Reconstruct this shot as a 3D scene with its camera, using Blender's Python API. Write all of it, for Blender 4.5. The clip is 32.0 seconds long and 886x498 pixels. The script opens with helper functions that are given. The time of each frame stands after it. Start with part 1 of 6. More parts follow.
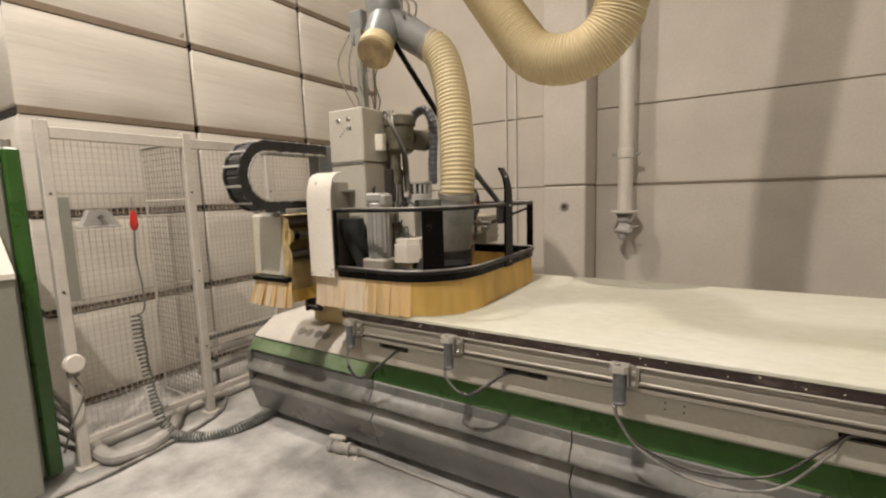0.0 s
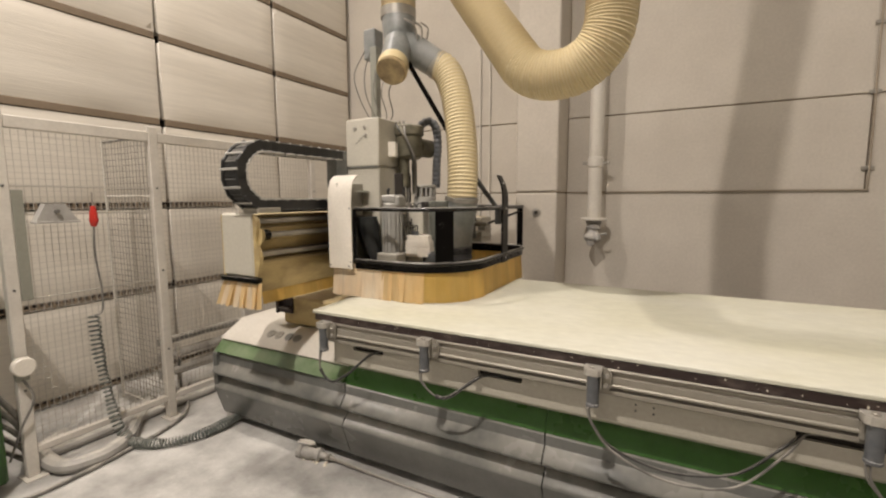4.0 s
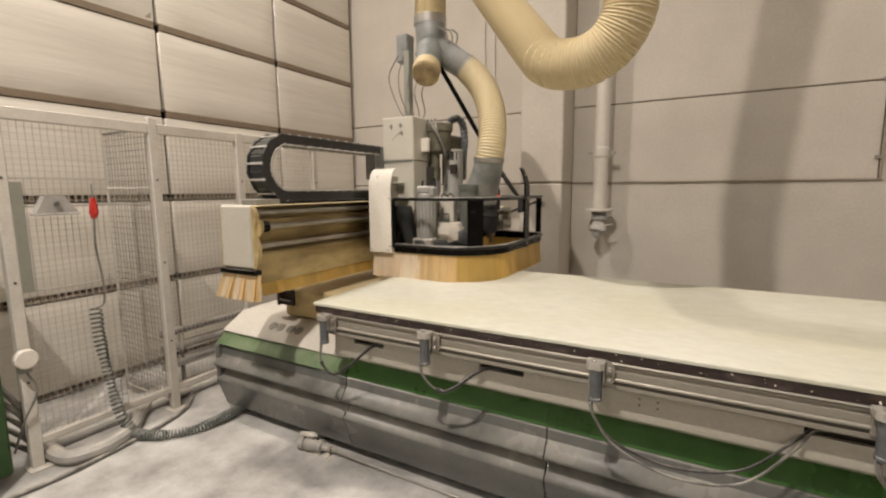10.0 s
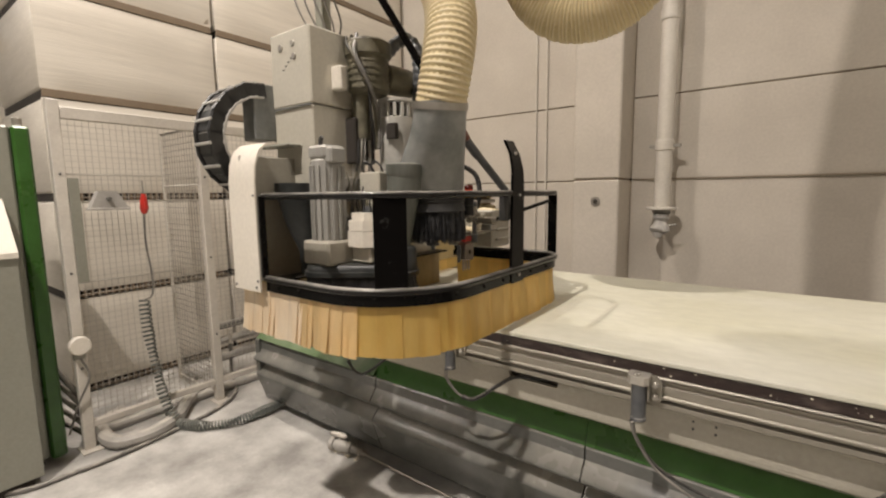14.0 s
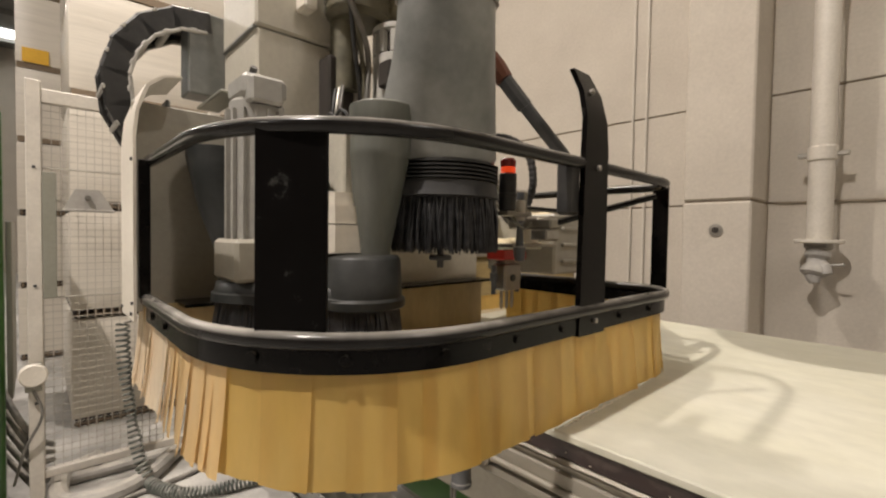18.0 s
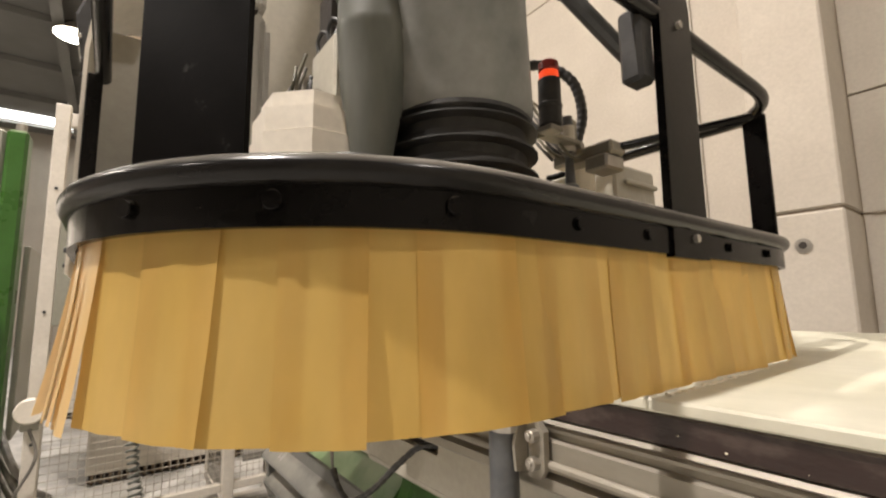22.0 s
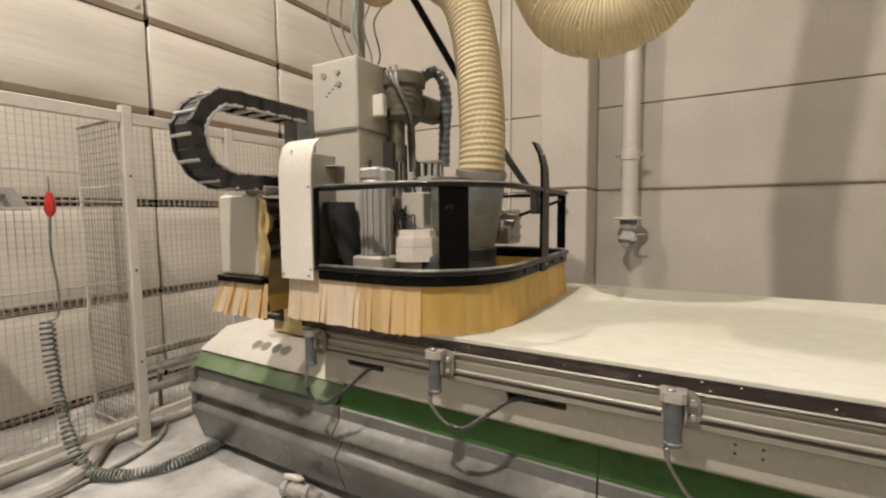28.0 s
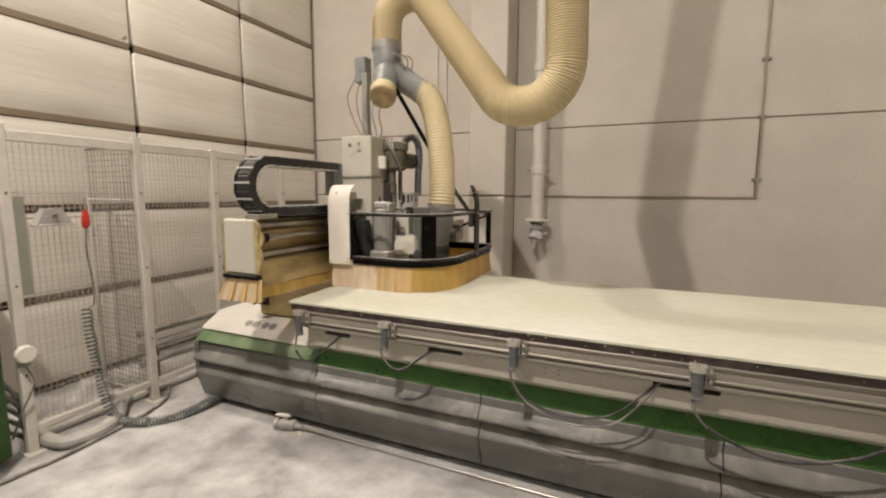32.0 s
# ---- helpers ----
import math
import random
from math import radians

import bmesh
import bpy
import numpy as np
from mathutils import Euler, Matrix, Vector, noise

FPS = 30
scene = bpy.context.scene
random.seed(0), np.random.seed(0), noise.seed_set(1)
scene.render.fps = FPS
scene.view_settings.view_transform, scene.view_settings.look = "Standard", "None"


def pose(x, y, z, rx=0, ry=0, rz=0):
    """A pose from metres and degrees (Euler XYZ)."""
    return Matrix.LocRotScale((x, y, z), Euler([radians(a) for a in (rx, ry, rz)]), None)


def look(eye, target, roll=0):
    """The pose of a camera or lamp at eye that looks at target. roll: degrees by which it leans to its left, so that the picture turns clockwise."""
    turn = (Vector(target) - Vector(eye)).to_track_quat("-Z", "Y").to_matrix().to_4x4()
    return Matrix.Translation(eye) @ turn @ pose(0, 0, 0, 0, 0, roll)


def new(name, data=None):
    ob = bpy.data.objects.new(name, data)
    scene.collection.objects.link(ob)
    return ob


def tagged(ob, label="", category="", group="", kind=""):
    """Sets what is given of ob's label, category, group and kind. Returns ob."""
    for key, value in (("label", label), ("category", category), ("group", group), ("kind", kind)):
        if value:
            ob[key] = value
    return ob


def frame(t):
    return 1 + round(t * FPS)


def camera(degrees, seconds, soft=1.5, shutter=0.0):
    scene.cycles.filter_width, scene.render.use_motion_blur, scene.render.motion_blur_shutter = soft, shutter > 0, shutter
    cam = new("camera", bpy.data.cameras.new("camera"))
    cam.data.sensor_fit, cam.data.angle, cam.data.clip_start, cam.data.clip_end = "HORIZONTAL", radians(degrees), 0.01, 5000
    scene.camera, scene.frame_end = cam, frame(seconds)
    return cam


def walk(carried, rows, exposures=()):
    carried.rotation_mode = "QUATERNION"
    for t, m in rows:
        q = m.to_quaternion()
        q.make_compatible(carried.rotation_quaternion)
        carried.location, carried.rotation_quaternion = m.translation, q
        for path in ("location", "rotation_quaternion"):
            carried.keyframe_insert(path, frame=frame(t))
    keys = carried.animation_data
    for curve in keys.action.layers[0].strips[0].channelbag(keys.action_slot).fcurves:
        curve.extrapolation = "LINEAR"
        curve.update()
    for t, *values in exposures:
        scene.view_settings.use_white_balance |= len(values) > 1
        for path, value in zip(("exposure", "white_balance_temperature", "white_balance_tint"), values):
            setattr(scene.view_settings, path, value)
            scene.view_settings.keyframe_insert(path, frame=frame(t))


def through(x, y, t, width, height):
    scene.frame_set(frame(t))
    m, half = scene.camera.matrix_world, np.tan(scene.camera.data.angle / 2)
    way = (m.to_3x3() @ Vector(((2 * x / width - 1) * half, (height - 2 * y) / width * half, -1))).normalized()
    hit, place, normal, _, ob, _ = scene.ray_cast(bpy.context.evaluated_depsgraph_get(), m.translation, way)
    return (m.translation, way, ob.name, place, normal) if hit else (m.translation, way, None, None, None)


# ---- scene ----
cam = camera(89.5, 32.0, 2.2)
PATH = [
    (0, (1.818, 2.887, 1.53), (0.761, 4.567, 1.29), -1.7),
    (0.5, (1.824, 2.89, 1.527), (0.769, 4.574, 1.297), -1.6),
    (1, (1.828, 2.893, 1.53), (0.78, 4.582, 1.309), -1.6),
    (1.5, (1.826, 2.891, 1.532), (0.79, 4.589, 1.319), -1.4),
    (2, (1.83, 2.888, 1.534), (0.809, 4.595, 1.324), -1.2),
    (2.5, (1.832, 2.884, 1.533), (0.829, 4.601, 1.323), -1.0),
    (3, (1.829, 2.885, 1.529), (0.847, 4.614, 1.316), -0.7),
    (3.5, (1.802, 2.869, 1.526), (0.85, 4.614, 1.307), -0.3),
    (5.5, (1.773, 2.863, 1.525), (0.844, 4.618, 1.289), -0.2),
    (6, (1.774, 2.885, 1.518), (0.83, 4.631, 1.275), -0.3),
    (6.5, (1.78, 2.897, 1.52), (0.827, 4.637, 1.266), -0.3),
    (7, (1.781, 2.905, 1.514), (0.821, 4.641, 1.256), -0.4),
    (7.5, (1.782, 2.909, 1.514), (0.821, 4.643, 1.255), -0.4),
    (8, (1.786, 2.909, 1.515), (0.825, 4.644, 1.255), -0.5),
    (8.5, (1.788, 2.907, 1.518), (0.829, 4.643, 1.26), -0.4),
    (9, (1.788, 2.908, 1.52), (0.831, 4.644, 1.26), -0.4),
    (9.5, (1.789, 2.91, 1.517), (0.83, 4.646, 1.259), -0.4),
    (10, (1.789, 2.907, 1.521), (0.83, 4.642, 1.26), -0.4),
    (10.5, (1.791, 2.904, 1.522), (0.831, 4.639, 1.257), -0.4),
    (11, (1.799, 2.923, 1.518), (0.829, 4.651, 1.249), -0.6),
    (11.5, (1.82, 2.958, 1.515), (0.829, 4.673, 1.241), -0.7),
    (12, (1.847, 3.002, 1.515), (0.815, 4.691, 1.23), -0.8),
    (12.5, (1.858, 3.039, 1.501), (0.775, 4.695, 1.207), -0.9),
    (13, (1.865, 3.046, 1.497), (0.737, 4.67, 1.2), -0.9),
    (13.5, (1.862, 3.057, 1.486), (0.697, 4.658, 1.207), -0.8),
    (14, (1.831, 3.104, 1.467), (0.646, 4.696, 1.223), -0.7),
    (14.5, (1.775, 3.185, 1.466), (0.561, 4.762, 1.271), -0.5),
    (15, (1.753, 3.266, 1.451), (0.491, 4.811, 1.306), -0.4),
    (15.5, (1.768, 3.404, 1.426), (0.442, 4.898, 1.327), -0.2),
    (17.5, (1.543, 3.742, 1.332), (0.122, 5.149, 1.301), 0.4),
    (18, (1.489, 3.844, 1.315), (0.012, 5.191, 1.253), 0.9),
    (18.5, (1.439, 3.958, 1.302), (-0.113, 5.219, 1.253), 0.0),
    (19, (1.354, 4.033, 1.255), (-0.217, 5.271, 1.277), -1.5),
    (19.5, (1.293, 4.041, 1.202), (-0.262, 5.29, 1.361), -2.2),
    (20, (1.279, 4.064, 1.159), (-0.277, 5.295, 1.411), -2.2),
    (20.5, (1.264, 4.078, 1.138), (-0.326, 5.259, 1.421), -1.8),
    (21, (1.261, 4.072, 1.14), (-0.344, 5.229, 1.431), -1.7),
    (21.5, (1.271, 4.069, 1.145), (-0.331, 5.234, 1.42), -1.5),
    (22, (1.297, 4.064, 1.052), (-0.294, 5.248, 1.305), -0.8),
    (22.5, (1.29, 4.026, 0.897), (-0.29, 5.215, 1.192), 0.0),
    (23, (1.286, 4.006, 0.811), (-0.242, 5.204, 1.292), -2.7),
    (23.5, (1.264, 4.003, 0.766), (-0.194, 5.295, 1.217), -2.8),
    (24, (1.24, 3.999, 0.752), (-0.202, 5.298, 1.236), -2.2),
    (24.5, (1.235, 3.993, 0.753), (-0.212, 5.28, 1.254), -1.7),
    (26.5, (1.370, 3.922, 0.928), (-0.063, 5.308, 1.082), -0.6),
    (27, (1.438, 3.741, 1.051), (0.213, 5.318, 1.163), 0.2),
    (27.5, (1.540, 3.503, 1.203), (0.372, 5.124, 1.293), -0.7),
    (28, (1.571, 3.261, 1.362), (0.567, 4.984, 1.208), -0.5),
    (28.5, (1.590, 3.063, 1.452), (0.616, 4.801, 1.276), -0.2),
    (29, (1.781, 2.814, 1.534), (0.801, 4.549, 1.367), -0.4),
    (29.5, (1.925, 2.470, 1.630), (1.000, 4.230, 1.447), 0.1),
    (30, (1.955, 2.475, 1.615), (1.053, 4.250, 1.398), 0.3),
    (30.5, (1.982, 2.463, 1.612), (1.123, 4.253, 1.381), 0.5),
    (31, (2.001, 2.450, 1.606), (1.177, 4.259, 1.375), 0.6),
    (32, (2.043, 2.461, 1.608), (1.254, 4.282, 1.363), 0.3),
]
walk(cam, [(t, look(eye, target, roll)) for t, eye, target, roll in PATH],
     [(0, 0.05), (15.5, 0.08), (18, 0.15), (19, 0.45), (20.5, 0.62), (24.5, 0.6), (26.5, 0.4), (28.5, 0.08), (32, 0.08)])

# ---- light ----
world = bpy.data.worlds.new("hall")
scene.world = world
world.use_nodes = True
world.node_tree.nodes["Background"].inputs[0].default_value = (0.95, 0.86, 0.74, 1)
world.node_tree.nodes["Background"].inputs[1].default_value = 0.02


def lamp(x, y, z, power, size, colour=(1.0, 0.905, 0.835)):
    data = bpy.data.lights.new("high_bay", "AREA")
    data.shape, data.size, data.energy, data.color = "DISK", size, power, colour
    ob = new("high_bay", data)
    ob.location = (x, y, z)
    return ob


# The lamp at (5, 5) is unseen, added to brighten the right-hand wall.
LAMPS = [(-1.45, 4.4, 6.1, 135, 0.2), (0.70, 1.8, 6.1, 340, 0.12), (0.1, -3.0, 6.1, 60, 0.4), (5.0, 5.0, 6.1, 90, 0.4),
         (-9.0, 3.2, 6.1, 185, 0.6), (-5.2, -1.5, 6.1, 115, 0.6)]
for row in LAMPS:
    lamp(*row)


# ---- mesh tools ----
class Shape:
    """Gathers points and faces of one mesh."""

    def __init__(self):
        self.v, self.f = [], []

    def add(self, verts, faces):
        n = len(self.v)
        self.v += [tuple(p) for p in verts]
        self.f += [tuple(i + n for i in face) for face in faces]
        return self

    def box(self, x0, x1, y0, y1, z0, z1, c=0.004):
        lo, hi = (x0, y0, z0), (x1, y1, z1)
        c = min(c, *(0.45 * (b - a) for a, b in zip(lo, hi)))
        ids, verts = {}, []
        corners = [(a, b, d) for a in (0, 1) for b in (0, 1) for d in (0, 1)]
        for k in corners:
            for axis in range(3):
                p = []
                for n in range(3):
                    edge = hi[n] if k[n] else lo[n]
                    p.append(edge if n == axis else edge + (-c if k[n] else c))
                ids[k, axis] = len(verts)
                verts.append(p)
        faces = []
        for axis in range(3):
            a, b = [n for n in range(3) if n != axis]
            for s in (0, 1):
                ring = []
                for i, j in ((0, 0), (1, 0), (1, 1), (0, 1)):
                    k = [0, 0, 0]
                    k[axis], k[a], k[b] = s, i, j
                    ring.append(ids[tuple(k), axis])
                faces.append(ring)
            for i in (0, 1):
                for j in (0, 1):
                    k0, k1 = [0, 0, 0], [0, 0, 0]
                    k0[a], k0[b], k0[axis] = i, j, 0
                    k1[a], k1[b], k1[axis] = i, j, 1
                    k0, k1 = tuple(k0), tuple(k1)
                    faces.append((ids[k0, a], ids[k1, a], ids[k1, b], ids[k0, b]))
        faces += [(ids[k, 0], ids[k, 1], ids[k, 2]) for k in corners]
        return self.add(verts, faces)

    def tube(self, points, radius, n=10, cap=True):
        """A round bar along points; radius is one number or one for each point."""
        pts = [Vector(p) for p in points]
        rad = radius if isinstance(radius, (list, tuple)) else [radius] * len(pts)
        verts, faces = [], []
        way = (pts[1] - pts[0]).normalized()
        side = way.orthogonal().normalized()
        for i, p in enumerate(pts):
            ahead = (pts[min(i + 1, len(pts) - 1)] - pts[max(i - 1, 0)]).normalized()
            if ahead.length > 0:
                way = ahead
            side = (side - way * side.dot(way)).normalized()
            up = way.cross(side)
            for k in range(n):
                a = math.tau * k / n
                verts.append(p + rad[i] * (math.cos(a) * side + math.sin(a) * up))
        for i in range(len(pts) - 1):
            for k in range(n):
                a, b = i * n + k, i * n + (k + 1) % n
                faces.append((a, b, b + n, a + n))
        if cap:
            faces += [tuple(range(n))[::-1], tuple((len(pts) - 1) * n + k for k in range(n))]
        return self.add(verts, faces)

    def cyl(self, p0, p1, r, n=16):
        p0, p1 = Vector(p0), Vector(p1)
        c = min(0.12 * r, 0.2 * (p1 - p0).length)
        d = (p1 - p0).normalized() * c
        return self.tube([p0, p0 + d, p1 - d, p1], [r - c, r, r, r - c], n)

    def prism(self, outline, axis, a, b):
        """Sweeps a closed outline of (u, w) along an axis from a to b."""
        n = len(outline)
        put = {"x": lambda u, w, s: (s, u, w), "y": lambda u, w, s: (u, s, w), "z": lambda u, w, s: (u, w, s)}[axis]
        verts = [put(u, w, s) for s in (a, b) for u, w in outline]
        faces = [tuple(range(n)), tuple(range(n, 2 * n))[::-1]]
        faces += [(i, (i + 1) % n, n + (i + 1) % n, n + i) for i in range(n)]
        return self.add(verts, faces)

    def turned(self, m):
        self.v = [tuple(m @ Vector(p)) for p in self.v]
        return self

    def mesh(self, name, origin=(0, 0, 0), smooth=35):
        me = bpy.data.meshes.new(name)
        ox, oy, oz = origin
        me.from_pydata([(x - ox, y - oy, z - oz) for x, y, z in self.v], [], self.f)
        bm = bmesh.new()
        bm.from_mesh(me)
        bmesh.ops.recalc_face_normals(bm, faces=bm.faces)
        bm.to_mesh(me)
        bm.free()
        if smooth:
            me.shade_smooth()
            me.set_sharp_from_angle(angle=radians(smooth))
        return me


def world_origin(ob):
    at = Vector((0, 0, 0))
    while ob is not None:
        at += ob.location
        ob = ob.parent
    return at


def thing(name, at, label, category, group="", kind=""):
    ob = new(name)
    ob.empty_display_size = 0.1
    ob.location = at
    return tagged(ob, label, category, group, kind)


def part(name, shape, material, parent, label="", at=None, smooth=35):
    """One mesh under a thing or a part; the shape is given in world metres. at: the part's own origin."""
    base = world_origin(parent)
    here = Vector(at) if at is not None else base
    ob = new(name, shape.mesh(name, here, smooth))
    ob.data.materials.append(material)
    ob.parent = parent
    ob.location = here - base
    return tagged(ob, label)


def solid(name, shape, material, label="", category="", group="", kind="", at=(0, 0, 0), smooth=35):
    ob = new(name, shape.mesh(name, at, smooth))
    ob.location = at
    ob.data.materials.append(material)
    return tagged(ob, label, category, group, kind)


def smooth_path(points, steps=8):
    """A Catmull-Rom line through points."""
    pts = [Vector(p) for p in points]
    pts = [2 * pts[0] - pts[1]] + pts + [2 * pts[-1] - pts[-2]]
    out = []
    for i in range(1, len(pts) - 2):
        a, b, c, d = pts[i - 1 : i + 3]
        for k in range(steps):
            t = k / steps
            out.append(0.5 * (2 * b + (c - a) * t + (2 * a - 5 * b + 4 * c - d) * t * t + (3 * b - a - 3 * c + d) * t**3))
    return out + [pts[-2]]


def even(points, step, n=0):
    """The line resampled at an even step, or in n pieces."""
    pts = [Vector(p) for p in points]
    lengths = [0.0]
    for a, b in zip(pts, pts[1:]):
        lengths.append(lengths[-1] + (b - a).length)
    n = n or max(2, round(lengths[-1] / step))
    out, j = [], 0
    for k in range(n + 1):
        s = lengths[-1] * k / n
        while j < len(pts) - 2 and lengths[j + 1] < s:
            j += 1
        f = (s - lengths[j]) / max(1e-9, lengths[j + 1] - lengths[j])
        out.append(pts[j].lerp(pts[j + 1], min(1.0, max(0.0, f))))
    return out


# ---- materials ----
def material(name, colour, rough=0.6, metal=0.0, second=None, scale=6.0, amount=0.35, fine=60.0, bump=0.15, dust=0.0,
             dust_colour=(0.62, 0.57, 0.48), through=0.0, stretch=(1, 1, 1), spread=0.0, coat=0.0, shine=0.5, span=(0.35, 0.68)):
    """A surface with a broad and a fine variation, relief and dust that has settled on upward faces."""
    m = bpy.data.materials.new(name)
    m.use_nodes = True
    nodes, links = m.node_tree.nodes, m.node_tree.links
    bsdf = nodes["Principled BSDF"]
    coords = nodes.new("ShaderNodeTexCoord")
    mapping = nodes.new("ShaderNodeMapping")
    mapping.inputs["Scale"].default_value = stretch
    links.new(coords.outputs["Object"], mapping.inputs[0])
    broad, grain = nodes.new("ShaderNodeTexNoise"), nodes.new("ShaderNodeTexNoise")
    for node, s, d in ((broad, scale, 4.0), (grain, fine, 3.0)):
        links.new(mapping.outputs[0], node.inputs["Vector"])
        node.inputs["Scale"].default_value, node.inputs["Detail"].default_value = s, d
        node.inputs["Roughness"].default_value = 0.6
    other = second or tuple(0.72 * c for c in colour)
    ramp = nodes.new("ShaderNodeMapRange")
    ramp.inputs["From Min"].default_value, ramp.inputs["From Max"].default_value = span
    ramp.inputs["To Max"].default_value = amount
    links.new(broad.outputs[0], ramp.inputs[0])
    mix = nodes.new("ShaderNodeMix")
    mix.data_type = "RGBA"
    mix.inputs[6].default_value, mix.inputs[7].default_value = (*colour, 1), (*other, 1)
    links.new(ramp.outputs[0], mix.inputs[0])
    tone = nodes.new("ShaderNodeMix")
    tone.data_type, tone.blend_type = "RGBA", "MULTIPLY"
    tone.inputs[0].default_value = 1.0
    shade = nodes.new("ShaderNodeMapRange")
    shade.inputs["To Min"].default_value, shade.inputs["To Max"].default_value = 0.86, 1.14
    links.new(grain.outputs[0], shade.inputs[0])
    links.new(mix.outputs[2], tone.inputs[6])
    links.new(shade.outputs[0], tone.inputs[7])
    last = tone.outputs[2]
    if spread:
        info = nodes.new("ShaderNodeObjectInfo")
        own = nodes.new("ShaderNodeMapRange")
        own.inputs["To Min"].default_value, own.inputs["To Max"].default_value = 1 - spread, 1 + spread
        links.new(info.outputs["Random"], own.inputs[0])
        vary = nodes.new("ShaderNodeMix")
        vary.data_type, vary.blend_type = "RGBA", "MULTIPLY"
        vary.inputs[0].default_value = 1.0
        links.new(last, vary.inputs[6])
        links.new(own.outputs[0], vary.inputs[7])
        last = vary.outputs[2]
    if dust:
        geometry, split = nodes.new("ShaderNodeNewGeometry"), nodes.new("ShaderNodeSeparateXYZ")
        links.new(geometry.outputs["Normal"], split.inputs[0])
        lie = nodes.new("ShaderNodeMapRange")
        lie.inputs["From Min"].default_value, lie.inputs["From Max"].default_value = 0.3, 0.98
        lie.inputs["To Min"].default_value, lie.inputs["To Max"].default_value = 0.01 * dust, dust
        links.new(split.outputs["Z"], lie.inputs[0])
        patch = nodes.new("ShaderNodeMath")
        patch.operation = "MULTIPLY"
        cover = nodes.new("ShaderNodeMapRange")
        cover.inputs["From Min"].default_value, cover.inputs["From Max"].default_value = 0.3, 0.62
        links.new(broad.outputs[0], cover.inputs[0])
        links.new(lie.outputs[0], patch.inputs[0])
        links.new(cover.outputs[0], patch.inputs[1])
        powder = nodes.new("ShaderNodeMix")
        powder.data_type = "RGBA"
        powder.inputs[7].default_value = (*dust_colour, 1)
        links.new(patch.outputs[0], powder.inputs[0])
        links.new(last, powder.inputs[6])
        last = powder.outputs[2]
    links.new(last, bsdf.inputs["Base Color"])
    gloss = nodes.new("ShaderNodeMapRange")
    gloss.inputs["To Min"].default_value, gloss.inputs["To Max"].default_value = max(0.05, rough - 0.12), min(1, rough + 0.12)
    links.new(broad.outputs[0], gloss.inputs[0])
    links.new(gloss.outputs[0], bsdf.inputs["Roughness"])
    bsdf.inputs["Metallic"].default_value = metal
    bsdf.inputs["Specular IOR Level"].default_value = shine
    if coat:
        bsdf.inputs["Coat Weight"].default_value = coat
    relief = nodes.new("ShaderNodeBump")
    relief.inputs["Strength"].default_value, relief.inputs["Distance"].default_value = bump, 0.004
    links.new(grain.outputs[0], relief.inputs["Height"])
    links.new(relief.outputs[0], bsdf.inputs["Normal"])
    if through:
        glow, both = nodes.new("ShaderNodeBsdfTranslucent"), nodes.new("ShaderNodeMixShader")
        links.new(last, glow.inputs["Color"])
        both.inputs[0].default_value = through
        links.new(bsdf.outputs[0], both.inputs[1])
        links.new(glow.outputs[0], both.inputs[2])
        links.new(both.outputs[0], nodes["Material Output"].inputs["Surface"])
    return m


def lit(name, colour, strength):
    m = bpy.data.materials.new(name)
    m.use_nodes = True
    bsdf = m.node_tree.nodes["Principled BSDF"]
    bsdf.inputs["Base Color"].default_value = (*colour, 1)
    bsdf.inputs["Emission Color"].default_value = (*colour, 1)
    bsdf.inputs["Emission Strength"].default_value = strength
    return m


CONCRETE = material("cast_concrete", (0.55, 0.50, 0.425), 0.85, second=(0.46, 0.415, 0.35), scale=1.3, amount=0.8, fine=45, bump=0.25)
FLOOR = material("dusty_floor", (0.27, 0.257, 0.235), 0.6, second=(0.62, 0.60, 0.555), scale=2.6, amount=0.95, fine=70, bump=0.2)
FILM = material("white_wrap", (0.66, 0.61, 0.525), 0.36, second=(0.56, 0.515, 0.44), scale=2.0, amount=0.6, fine=9, bump=0.35, stretch=(1, 0.35, 9), spread=0.05)
# Near-black for dark parts, and for shade painted into gaps and hollows.
DARK = material("dark_part_and_shade", (0.035, 0.028, 0.022), 0.8, bump=0.1)
PALLET = material("pallet_wood", (0.20, 0.15, 0.10), 0.85, scale=8, bump=0.3)
FENCE = material("fence_paint", (0.62, 0.58, 0.51), 0.5, second=(0.50, 0.46, 0.40), scale=9, amount=0.5, bump=0.1, dust=0.5)
WIRE = material("wire_mesh", (0.47, 0.435, 0.375), 0.5, bump=0.05)
GATEWIRE = material("dull_gate_wire", (0.24, 0.22, 0.185), 0.55, second=(0.34, 0.315, 0.27), scale=6, amount=0.8, bump=0.05)
GREEN = material("green_paint", (0.028, 0.092, 0.012), 0.30, second=(0.045, 0.135, 0.026), scale=5, amount=0.6, bump=0.06, dust=0.35)
CABINET = material("cabinet_grey", (0.25, 0.247, 0.202), 0.4, second=(0.28, 0.275, 0.23), scale=3, amount=0.5, bump=0.06, dust=0.3)
APRON = material("apron_paint", (0.415, 0.388, 0.32), 0.24, second=(0.365, 0.34, 0.28), scale=4, amount=0.6, bump=0.05, dust=0.3)
BEIGE = material("machine_beige", (0.345, 0.322, 0.268), 0.42, second=(0.28, 0.262, 0.21), scale=5, amount=0.5, bump=0.06, dust=0.45)
GREY = material("machine_grey", (0.108, 0.110, 0.101), 0.25, second=(0.16, 0.159, 0.146), scale=3, amount=0.7, bump=0.05, dust=0.6)
WHITE = material("white_enamel", (0.74, 0.69, 0.60), 0.4, second=(0.66, 0.61, 0.52), scale=6, amount=0.5, bump=0.05, dust=0.2)
